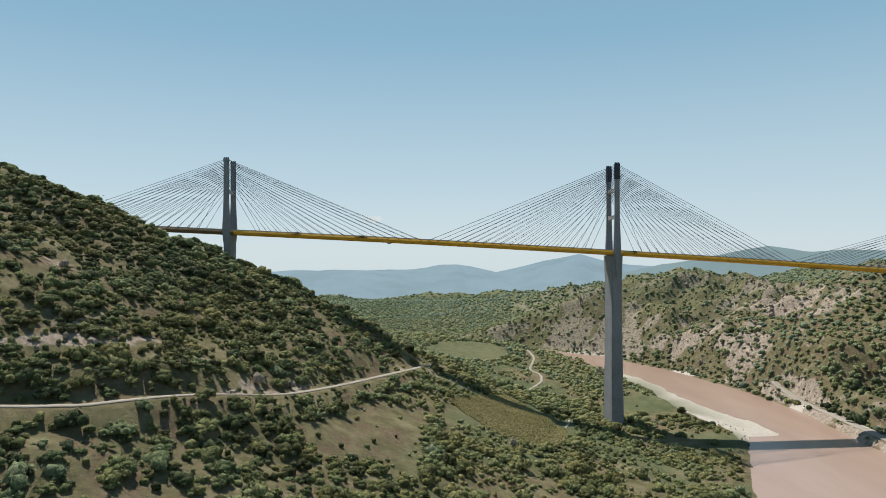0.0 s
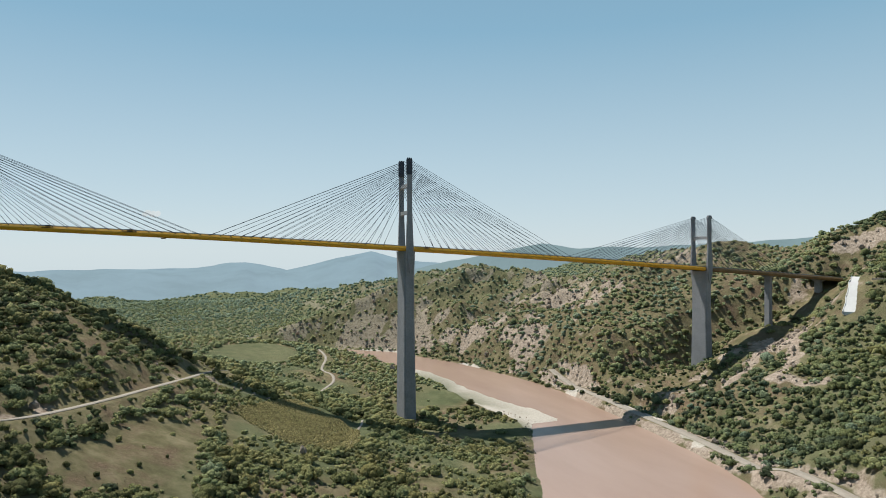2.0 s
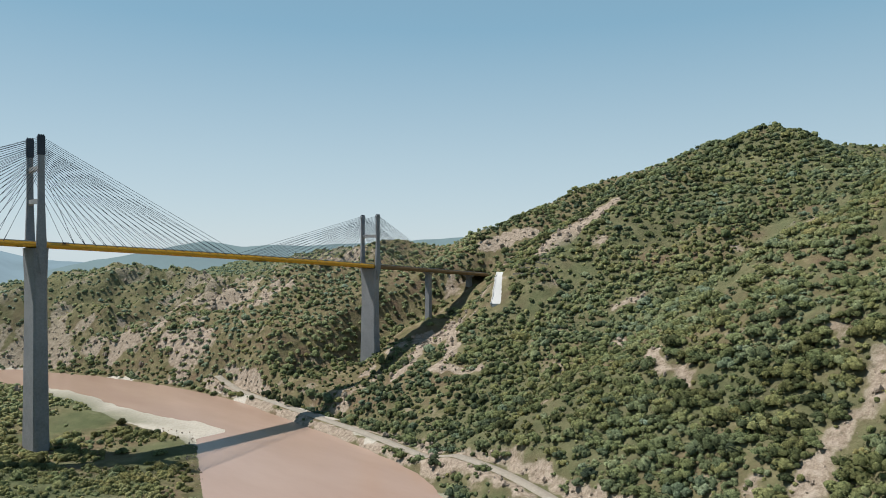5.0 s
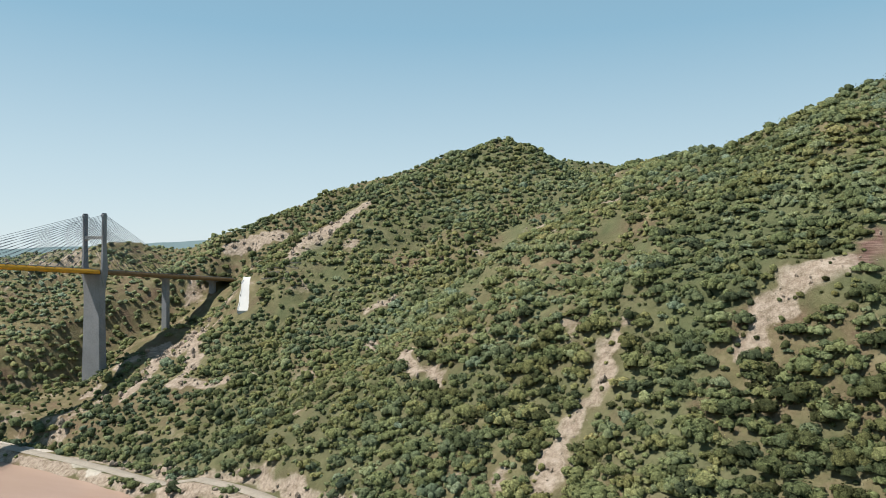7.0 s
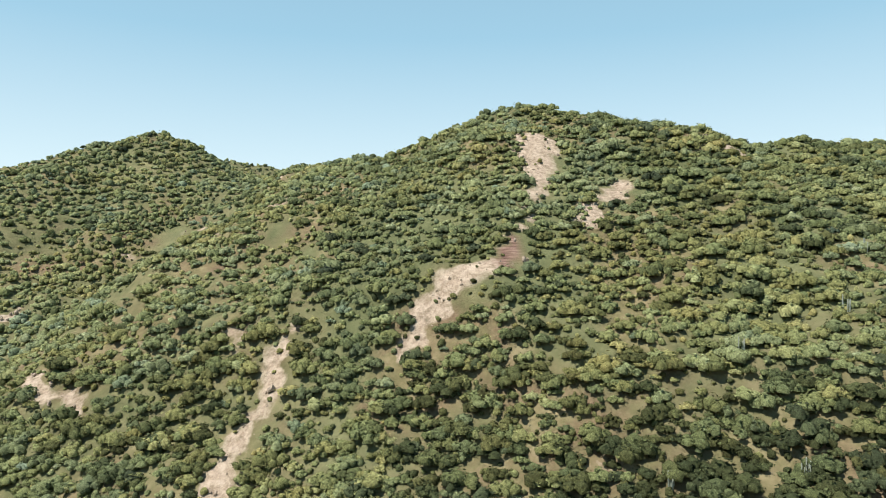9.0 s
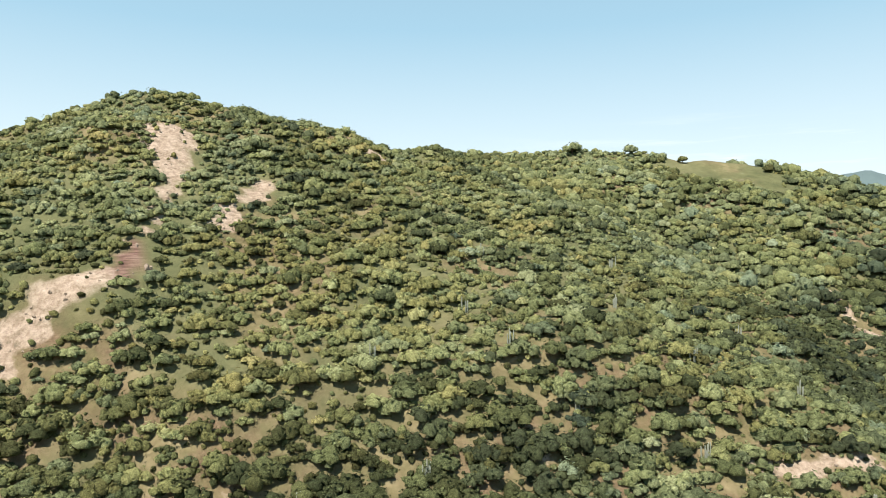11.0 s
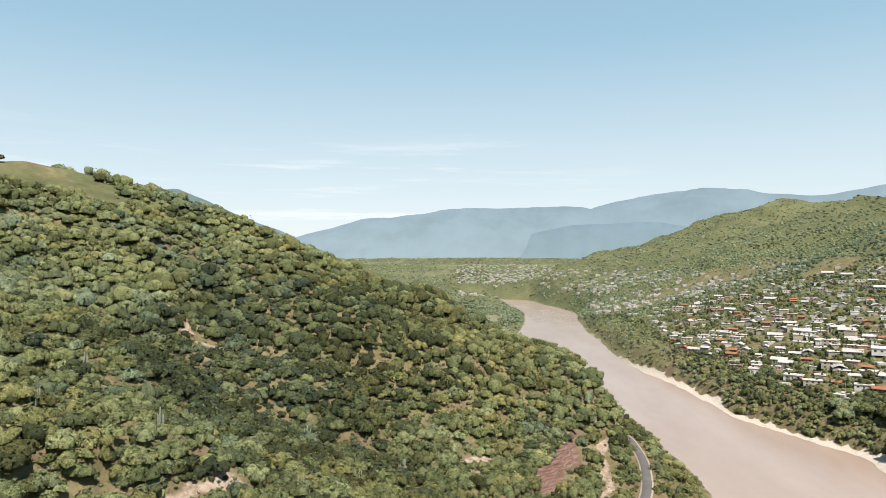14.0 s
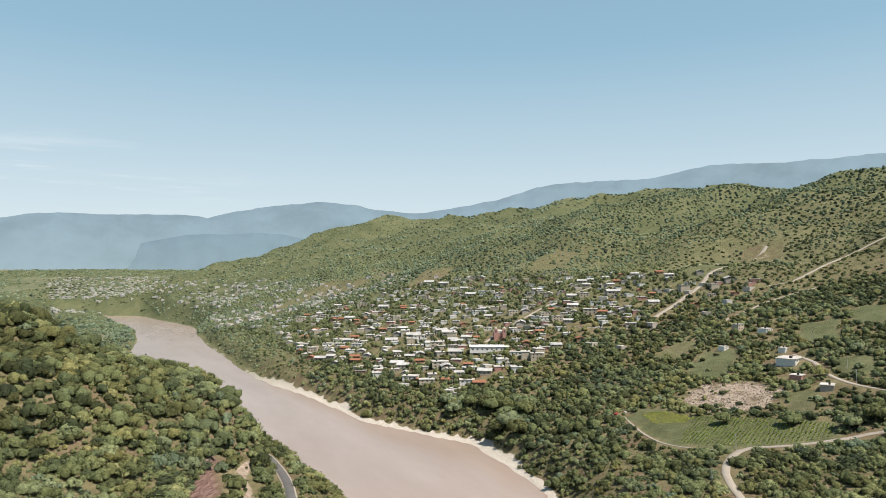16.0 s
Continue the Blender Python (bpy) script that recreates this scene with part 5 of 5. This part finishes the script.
CORN = leaf_material("ripening_corn", [(0.0, (0.17, 0.145, 0.075)), (0.5, (0.29, 0.235, 0.125)), (1.0, (0.40, 0.325, 0.19))])
CROP = leaf_material("young_crop", [(0.0, (0.047, 0.086, 0.016)), (0.6, (0.117, 0.156, 0.031)), (1.0, (0.234, 0.250, 0.055))])
crop_rows(FIELDS["corn"], 2.1, 1.0, 1.2, "corn_crop", "rows of yellowing corn in a small field", CORN)
crop_rows([(-464, -926), (-477, -890), (-484, -857), (-487, -832), (-467, -828), (-432, -866), (-420, -899)], 2.6, 1.9, 0.45, "green_crop", "rows of low green crop beside the village", CROP)
YELLOW_CROP = leaf_material("flowering_crop", [(0.0, (0.15, 0.165, 0.04)), (0.5, (0.24, 0.245, 0.06)), (1.0, (0.32, 0.31, 0.085))])
crop_rows([(-450, -966), (-460, -959), (-463, -926), (-452, -923), (-439, -940)], 2.0, 1.6, 0.6, "flowering_crop", "bright yellow-green flowering crop patch", YELLOW_CROP)


# ---- the village ----
BLOCK = mottled("grey_block_wall", (0.298, 0.274, 0.24), (0.447, 0.414, 0.365), 0.5)
CREAM = mottled("cream_plaster", (0.374, 0.331, 0.259), (0.49, 0.439, 0.353), 0.5)
PINK = mottled("pink_plaster", (0.36, 0.195, 0.165), (0.465, 0.27, 0.232), 0.5)
ADOBE = mottled("adobe_wall", (0.225, 0.143, 0.09), (0.315, 0.21, 0.143), 0.6)
SLAB = mottled("roof_slab", (0.29, 0.275, 0.25), (0.56, 0.54, 0.50), 0.12)
TIN = mottled("tin_roof", (0.247, 0.239, 0.231), (0.545, 0.545, 0.527), 0.10, 0.6)
TILE = mottled("clay_tile", (0.208, 0.088, 0.048), (0.32, 0.152, 0.088), 0.6)
GLASS = mottled("window_glass", (0.02, 0.025, 0.03), (0.05, 0.06, 0.07), 1.0, 0.15, spec=0.6)
DOORWOOD = mottled("door_paint", (0.10, 0.07, 0.05), (0.20, 0.13, 0.09), 1.0)


def house(w, d, h, wall, roof, flat, label, storeys=1):
    root = empty("house", (0, 0, 0), label=label, category="house", group="village houses")
    bm = bmesh.new()
    box(bm, -w / 2, -d / 2, -2.5, w / 2, d / 2, h)
    part("wall", bm, wall, root)
    bm = bmesh.new()
    if flat:
        box(bm, -w / 2 - 0.35, -d / 2 - 0.35, h, w / 2 + 0.35, d / 2 + 0.35, h + 0.22)
        part("roof", bm, roof, root)
        bm = bmesh.new()
        box(bm, w * 0.18, d * 0.1, h + 0.22, w * 0.18 + 1.1, d * 0.1 + 1.1, h + 1.7)
        part("water_tank", bm, GLASS, root, "black water tank")
    else:
        e = 0.6
        loft(bm, [[(x, -d / 2 - e, h - 0.05), (x, -d / 2 - e, h + 0.12), (x, 0, h + d * 0.26 + 0.17), (x, d / 2 + e, h + 0.12), (x, d / 2 + e, h - 0.05), (x, 0, h + d * 0.26)] for x in (-w / 2 - e, w / 2 + e)])
        part("roof", bm, roof, root)
    for k in range(storeys):
        z = k * 2.9
        for x in ((-w * 0.3, w * 0.3) if k == 0 else (-w * 0.3, 0, w * 0.3)):
            for s in (-1, 1):
                bm = bmesh.new()
                y = s * (d / 2 + 0.02)
                box(bm, x - 0.7, min(y, y - s * 0.1), z + 1.0, x + 0.7, max(y, y - s * 0.1), z + 2.2)
                part("window", bm, GLASS, root)
    for s in (-1, 1):
        bm = bmesh.new()
        y = s * (d / 2 + 0.02)
        box(bm, -0.55, min(y, y - s * 0.1), 0, 0.55, max(y, y - s * 0.1), 2.1)
        part("door", bm, DOORWOOD, root)
    return root


HOUSES = [house(9, 7, 3.0, BLOCK, SLAB, True, "flat-roofed grey block house among trees"),
          house(11, 8, 3.1, WHITE, SLAB, True, "white flat-roofed house among trees"),
          house(8, 6, 2.7, ADOBE, TILE, False, "small adobe house with a clay tile roof"),
          house(10, 7, 2.8, BLOCK, TIN, False, "grey block house with a shiny tin roof"),
          house(12, 8, 5.9, CREAM, SLAB, True, "two-storey cream house with a flat roof", 2),
          house(9, 8, 3.0, PINK, SLAB, True, "pink plastered house with a flat roof"),
          house(13, 9, 3.2, BLOCK, TIN, False, "long block house under a pale tin roof")]
fresh = [True] * len(HOUSES)


def place_house(k, x, y, turn, size=1.0):
    m = pose(x, y, float(height(x, y)) + 0.3, 0, 0, turn)
    if fresh[k]:
        fresh[k] = False
        ob = HOUSES[k]
        ob.matrix_basis = m
    else:
        ob = copy_thing(HOUSES[k], m)
    ob.scale = (size, size, 1.0 if size < 1.3 else 1.15)


hr = np.random.default_rng(31)
spots = []
CENTRE = (-500.0, -1290.0)
while len(spots) < 390:
    x, y = hr.uniform(-870, -335), hr.uniform(-1930, -1140)
    if not inside(np.array([x]), np.array([y]), VILLAGE)[0]:
        continue
    near = math.exp(-((x - CENTRE[0]) ** 2 / 170 ** 2 + (y - CENTRE[1]) ** 2 / 240 ** 2))
    if hr.uniform() > 0.28 + 0.9 * near:
        continue
    if any((x - a) ** 2 + (y - b) ** 2 < 12.5 ** 2 for a, b in spots):
        continue
    if math.hypot(x + 483, y + 1250) < 34 or math.hypot(x + 520, y + 1290) < 26:
        continue
    if any(along(np.array([x]), np.array([y]), [(p[0], p[1], 0) for p in arr[::2]])[0][0] < 9 for arr, zz, w in road_paths.values()):
        continue
    spots.append((x, y))
for k, (x, y) in enumerate(spots):
    place_house(int(hr.choice(7, p=[0.24, 0.22, 0.12, 0.14, 0.10, 0.08, 0.10])), x, y, -28 + 90 * hr.integers(0, 4) + hr.normal(0, 7), hr.uniform(0.95, 1.5))
# houses on the slope above the fields
for k, x, y, turn, size in ((1, -591, -946, 20, 1.9), (5, -557, -914, 20, 1.05), (0, -540, -878, 30, 1.2), (4, -662, -1058, 12, 0.9), (1, -661, -1025, 12, 1.1), (1, -602, -1023, 10, 0.75), (1, -612, -968, 20, 0.7)):
    place_house(k, x, y, turn, size)


def hall(x, y, turn):
    """Long white market hall with a ribbed low roof."""
    root = empty("market_hall", (0, 0, 0), label="long white hall with a pale low-pitched roof", category="hall")
    bm = bmesh.new()
    box(bm, -22, -9, -2, 22, 9, 5)
    part("wall", bm, WHITE, root)
    bm = bmesh.new()
    loft(bm, [[(q, -9.6, 4.95), (q, -9.6, 5.2), (q, 0, 6.7), (q, 9.6, 5.2), (q, 9.6, 4.95), (q, 0, 6.45)] for q in (-22.6, 22.6)])
    part("roof", bm, WHITE, root)
    for k in range(15):
        q = -21 + 3 * k
        bm = bmesh.new()
        loft(bm, [[(q - 0.1, yy, z), (q + 0.1, yy, z), (q + 0.1, yy, z + 0.15), (q - 0.1, yy, z + 0.15)] for yy, z in ((-9.6, 5.2), (0, 6.7), (9.6, 5.2))])
        part("roof_rib", bm, TIN, root)
    for k in range(8):
        bm = bmesh.new()
        q = -19 + 5.4 * k
        box(bm, q - 1, 8.95, 1.5, q + 1, 9.05, 3.2)
        part("window", bm, GLASS, root)
    root.matrix_basis = pose(x, y, float(height(x, y)) + 0.5, 0, 0, turn)


def church(x, y, turn):
    root = empty("church", (0, 0, 0), label="pink village church with two small domed bell towers", category="church")
    bm = bmesh.new()
    box(bm, -6, -12, -2, 6, 14, 8)
    part("nave", bm, PINK, root)
    bm = bmesh.new()
    loft(bm, [[(6 * math.cos(a) * 1.02, yy, 8 + 2.2 * math.sin(a)) for a in np.linspace(0, math.pi, 9)] for yy in (-12, 13.9)])
    part("vault", bm, SLAB, root)
    for s in (-1, 1):
        bm = bmesh.new()
        box(bm, s * 5 - 2, 12, -2, s * 5 + 2, 16, 13)
        part("bell_tower", bm, PINK, root)
        bm = bmesh.new()
        bmesh.ops.create_uvsphere(bm, u_segments=12, v_segments=8, radius=2.0, matrix=Matrix.Translation((s * 5, 14, 13.2)))
        part("dome", bm, CREAM, root)
        bm = bmesh.new()
        box(bm, s * 5 - 0.7, 15.95, 9, s * 5 + 0.7, 16.05, 11.5)
        part("belfry_opening", bm, GLASS, root)
    bm = bmesh.new()
    box(bm, -1.3, 13.95, 0, 1.3, 14.08, 4)
    part("door", bm, DOORWOOD, root)
    root.matrix_basis = pose(x, y, float(height(x, y)) + 0.4, 0, 0, turn)


hall(-483, -1250, -28)
church(-520, -1290, -25)

# the far town on the valley floor, and the village's outskirts
for wall in (SLAB, BLOCK, TIN):
    vs, fs = [], []
    for k in range(640):
        b, d = (radians(hr.uniform(183, 200)), hr.uniform(1550, 2250)) if k < 170 else (radians(hr.uniform(176, 191)), hr.uniform(2300, 3700))
        x, y = VIEW[0] + d * math.sin(b), VIEW[1] + d * math.cos(b)
        if k >= 570:
            x, y = hr.uniform(-900, -350), hr.uniform(-2200, -1130)
            if any((x - p) ** 2 + (y - q) ** 2 < 12 ** 2 for p, q in spots) or math.hypot(x + 483, y + 1250) < 34 or math.hypot(x + 520, y + 1290) < 26:
                continue
        if float(on_grid(GD, np.array([x]), np.array([y]))[0]) < 30 or float(height(x, y)) > (110 if k < 570 else 128):
            continue
        z, w, l, h = float(height(x, y)), hr.uniform(3.5, 7.5), hr.uniform(3, 5.5), hr.uniform(2.6, 3.6) * (1.7 if k % 9 == 0 else 1)
        a = hr.uniform(0, 1.6)
        n = len(vs)
        for zz in (z - 3, z + h):
            for p, q in ((-w, -l), (w, -l), (w, l), (-w, l)):
                vs.append((x + p * math.cos(a) - q * math.sin(a), y + p * math.sin(a) + q * math.cos(a), zz))
        fs += [(n, n + 1, n + 5, n + 4), (n + 1, n + 2, n + 6, n + 5), (n + 2, n + 3, n + 7, n + 6), (n + 3, n, n + 4, n + 7), (n + 4, n + 5, n + 6, n + 7)]
    tagged(add("far_town", vs, fs, wall), "pale flat-roofed houses of a distant town", "houses", kind="stuff")


# a small fair-weather cloud far beyond the hills
def cloud(bearing, rise, dist, size):
    r = random.Random(5)
    bm = bmesh.new()
    b = radians(bearing)
    at = Vector((-170 + dist * math.sin(b), -560 + dist * math.cos(b), 141 + dist * math.tan(radians(rise))))
    for k in range(14):
        o = Vector((math.cos(b), -math.sin(b), 0)) * r.uniform(-1, 1) * size + Vector((0, 0, r.uniform(-0.2, 0.4) * size))
        bmesh.ops.create_icosphere(bm, subdivisions=2, radius=size * r.uniform(0.2, 0.42), matrix=Matrix.Translation(at + o))
    tagged(part("cloud", bm, CLOUD, smooth=True), "small white cloud above the far mountains", "cloud", kind="structure")


# the daylight on the cloud is given as a glow of its own
CLOUD = backdrop_material("cloud_white", (0.80, 0.86, 0.88), 0.76)
cloud(-2.5, 2.8, 4650, 40)

# ---- by the bridge's end ----
CHALK = mottled("fresh_concrete", (0.533, 0.533, 0.518), (0.619, 0.619, 0.605), 0.6, 0.8)


def chute():
    """A stepped white concrete channel that runs down from the abutment."""
    root = empty("drain_chute", (0, 0, 0), label="stepped white concrete chute down the slope", category="chute")
    a, b = Vector((398, -90, 0)), Vector((342, -127, 0))
    side = Vector((-(b - a).y, (b - a).x, 0)).normalized()
    n = 12
    for k in range(n):
        p, q = a.lerp(b, k / n), a.lerp(b, (k + 0.97) / n)
        wide = 3.6 + 2.2 * k / n + 0.5 * math.sin(k * 2.3)
        hi, lo = float(height(p.x, p.y)) + 1.5, float(height(q.x, q.y)) + 1.1
        bm = bmesh.new()
        loft(bm, [[p - side * wide + Vector((0, 0, hi + h)), p + side * wide + Vector((0, 0, hi + h)), q + side * wide + Vector((0, 0, lo + h)), q - side * wide + Vector((0, 0, lo + h))] for h in (-3, 0)])
        part("step", bm, CHALK, root)
    for s in (-1, 1):
        bm = bmesh.new()
        rings = []
        for k in range(n + 1):
            p = a.lerp(b, k / n)
            z = float(height(*p.xy))
            p = p + side * s * (3.8 + 2.2 * k / n + 0.5 * math.sin(k * 2.3))
            rings.append([p + side * s * 0.25 + Vector((0, 0, z - 1)), p - side * s * 0.25 + Vector((0, 0, z - 1)), p - side * s * 0.25 + Vector((0, 0, z + 1.9)), p + side * s * 0.25 + Vector((0, 0, z + 1.9))])
        part("kerb", loft(bm, rings), WHITE, root)


chute()
bm = bmesh.new()
box(bm, -8, -12.5, -14, 6, 12.5, 0)
ob = part("abutment", bm, PALE_CONCRETE)
ob.location = (500, 0, deck_z(500) - 0.8)
tagged(ob, "pale concrete abutment where the deck meets the slope", "abutment")


# ---- terraces beside the chute ----
GABION = mottled("gabion_stone", (0.16, 0.144, 0.112), (0.32, 0.288, 0.232), 0.9, 0.95, relief=0.8, dist=0.3)
for k in range(5):
    a, b = Vector((372 + 6 * k, -122 + 2 * k, 0)), Vector((375 + 7 * k, -154 + 2 * k, 0))
    root = empty("retaining_wall", (a.x, a.y, float(height(a.x, a.y))), label="low stone gabion wall terracing the cut slope", category="retaining wall", group="gabion terraces")
    for j in range(8):
        p, q = a.lerp(b, j / 8 + 0.004), a.lerp(b, (j + 1) / 8 - 0.004)
        z = float(height(*((p + q) / 2).xy))
        bm = bmesh.new()
        loft(bm, [[(p.x - 0.5, p.y, h), (p.x + 0.5, p.y, h), (q.x + 0.5, q.y, h), (q.x - 0.5, q.y, h)] for h in (z - 1.0, z + 1.1)])
        ob = part("gabion", bm, GABION, root)
        ob.location = (-a.x, -a.y, -root.location.z)


# ---- palms, poles and parked cars by the village ----
PALM = mottled("palm_leaf", (0.05, 0.08, 0.03), (0.11, 0.14, 0.055), 0.8, 0.6)


def palm(seed):
    r = random.Random(seed)
    root = empty("palm_tree", (0, 0, 0), label="tall slender palm tree among the houses", category="palm", group="village palms")
    bm = bmesh.new()
    h = r.uniform(7, 10)
    ring = lambda x, z, q: [(x + q * math.cos(k * math.tau / 7), q * math.sin(k * math.tau / 7), z) for k in range(7)]
    loft(bm, [ring(0, -0.5, 0.28), ring(0.1, h * 0.3, 0.19), ring(0.3, h * 0.7, 0.16), ring(0.5, h, 0.14)])
    part("trunk", bm, BARK, root)
    for k in range(11):
        a, droop, l = k * math.tau / 11 + r.uniform(-0.2, 0.2), r.uniform(0.3, 1.0), r.uniform(2.4, 3.2)
        c, s = math.cos(a), math.sin(a)
        verts, faces = [], []
        for i in range(6):
            f = i / 5
            x, z, w = l * f, h + 1.1 * f - droop * 2.6 * f * f, 0.5 * math.sin(math.pi * min(0.97, f * 0.8 + 0.15)) + 0.03
            for side, dz in ((-w, -0.25 * w), (0, 0.04), (w, -0.25 * w)):
                verts.append((0.5 + x * c - side * s, x * s + side * c, z + dz))
        for i in range(5):
            for j in (0, 1):
                faces.append((3 * i + j, 3 * i + j + 1, 3 * i + j + 4, 3 * i + j + 3))
        add("frond", verts, faces, PALM, root)
    return root


palms = [palm(k) for k in range(3)]
for k, (x, y) in enumerate(((-470, -1215), (-455, -1262), (-508, -1240), (-540, -1270), (-498, -1320), (-430, -1190), (-560, -1200), (-585, -1290), (-445, -1330), (-520, -1180), (-610, -1150), (-590, -1130), (-560, -1120), (-480, -1390))):
    m = pose(x, y, float(height(x, y)), 0, 0, 77 * k)
    if k < 3:
        palms[k].matrix_basis = m
    else:
        copy_thing(palms[k % 3], m)


def pole(x, y):
    z = float(height(x, y))
    root = empty("utility_pole", (x, y, z), label="grey concrete power pole with a crossarm", category="utility pole", group="power poles")
    ring = lambda zz, q: [(q * math.cos(k * math.tau / 8), q * math.sin(k * math.tau / 8), zz) for k in range(8)]
    part("post", loft(bmesh.new(), [ring(-1, 0.2), ring(9.5, 0.11)]), PALE_CONCRETE, root)
    bm = bmesh.new()
    box(bm, -1.0, -0.08, 8.8, 1.0, 0.08, 9.0)
    part("crossarm", bm, BARK, root)
    for q in (-0.85, 0.0, 0.85):
        part("insulator", loft(bmesh.new(), [[(q + w * math.cos(k * math.tau / 6), w * math.sin(k * math.tau / 6), zz) for k in range(6)] for zz, w in ((9.0, 0.05), (9.1, 0.09), (9.3, 0.04))]), WHITE, root)


for x, y in ((-585, -893), (-560, -870), (-640, -960), (-700, -1020), (-400, -1180), (-450, -1230), (-520, -1300), (-380, -835), (-430, -862)):
    pole(x, y)

RED = mottled("red_car_paint", (0.42, 0.03, 0.025), (0.50, 0.05, 0.04), 0.6, 0.3, spec=0.5, relief=0.0)
RUBBER = mottled("tyre_rubber", (0.015, 0.015, 0.015), (0.035, 0.035, 0.035), 2.0)


def car(x, y, turn, paint, label):
    root = empty("car", (0, 0, 0), label=label, category="car", group="parked cars")
    prof = [(-2.1, 0.35), (2.1, 0.35), (2.15, 0.75), (1.2, 0.92), (-1.9, 0.98), (-2.12, 0.8)]
    part("body", loft(bmesh.new(), [[(px, yy, pz) for px, pz in prof] for yy in (-0.85, 0.85)]), paint, root)
    part("cabin", loft(bmesh.new(), [[(-1.7, -0.78, 0.95), (0.9, -0.78, 0.95), (0.9, 0.78, 0.95), (-1.7, 0.78, 0.95)], [(-1.35, -0.66, 1.48), (0.25, -0.66, 1.48), (0.25, 0.66, 1.48), (-1.35, 0.66, 1.48)]]), GLASS, root, "dark tinted windows")
    bm = bmesh.new()
    box(bm, -1.33, -0.64, 1.47, 0.23, 0.64, 1.53)
    part("roof", bm, paint, root)
    for wx in (-1.3, 1.3):
        for wy in (-0.82, 0.82):
            part("wheel", loft(bmesh.new(), [[(wx + 0.33 * math.cos(k * math.tau / 12), wy + o, 0.33 + 0.33 * math.sin(k * math.tau / 12)) for k in range(12)] for o in (-0.1, 0.1)]), RUBBER, root)
    root.matrix_basis = pose(x, y, float(height(x, y)) + 0.02, 0, 0, turn)


car(-442, -985, 30, RED, "small red car parked at the field's edge")
car(-447, -981, 20, WHITE, "white car parked at the field's edge")
car(-454, -979, 35, HEAD, "dark car parked beside the dirt track")
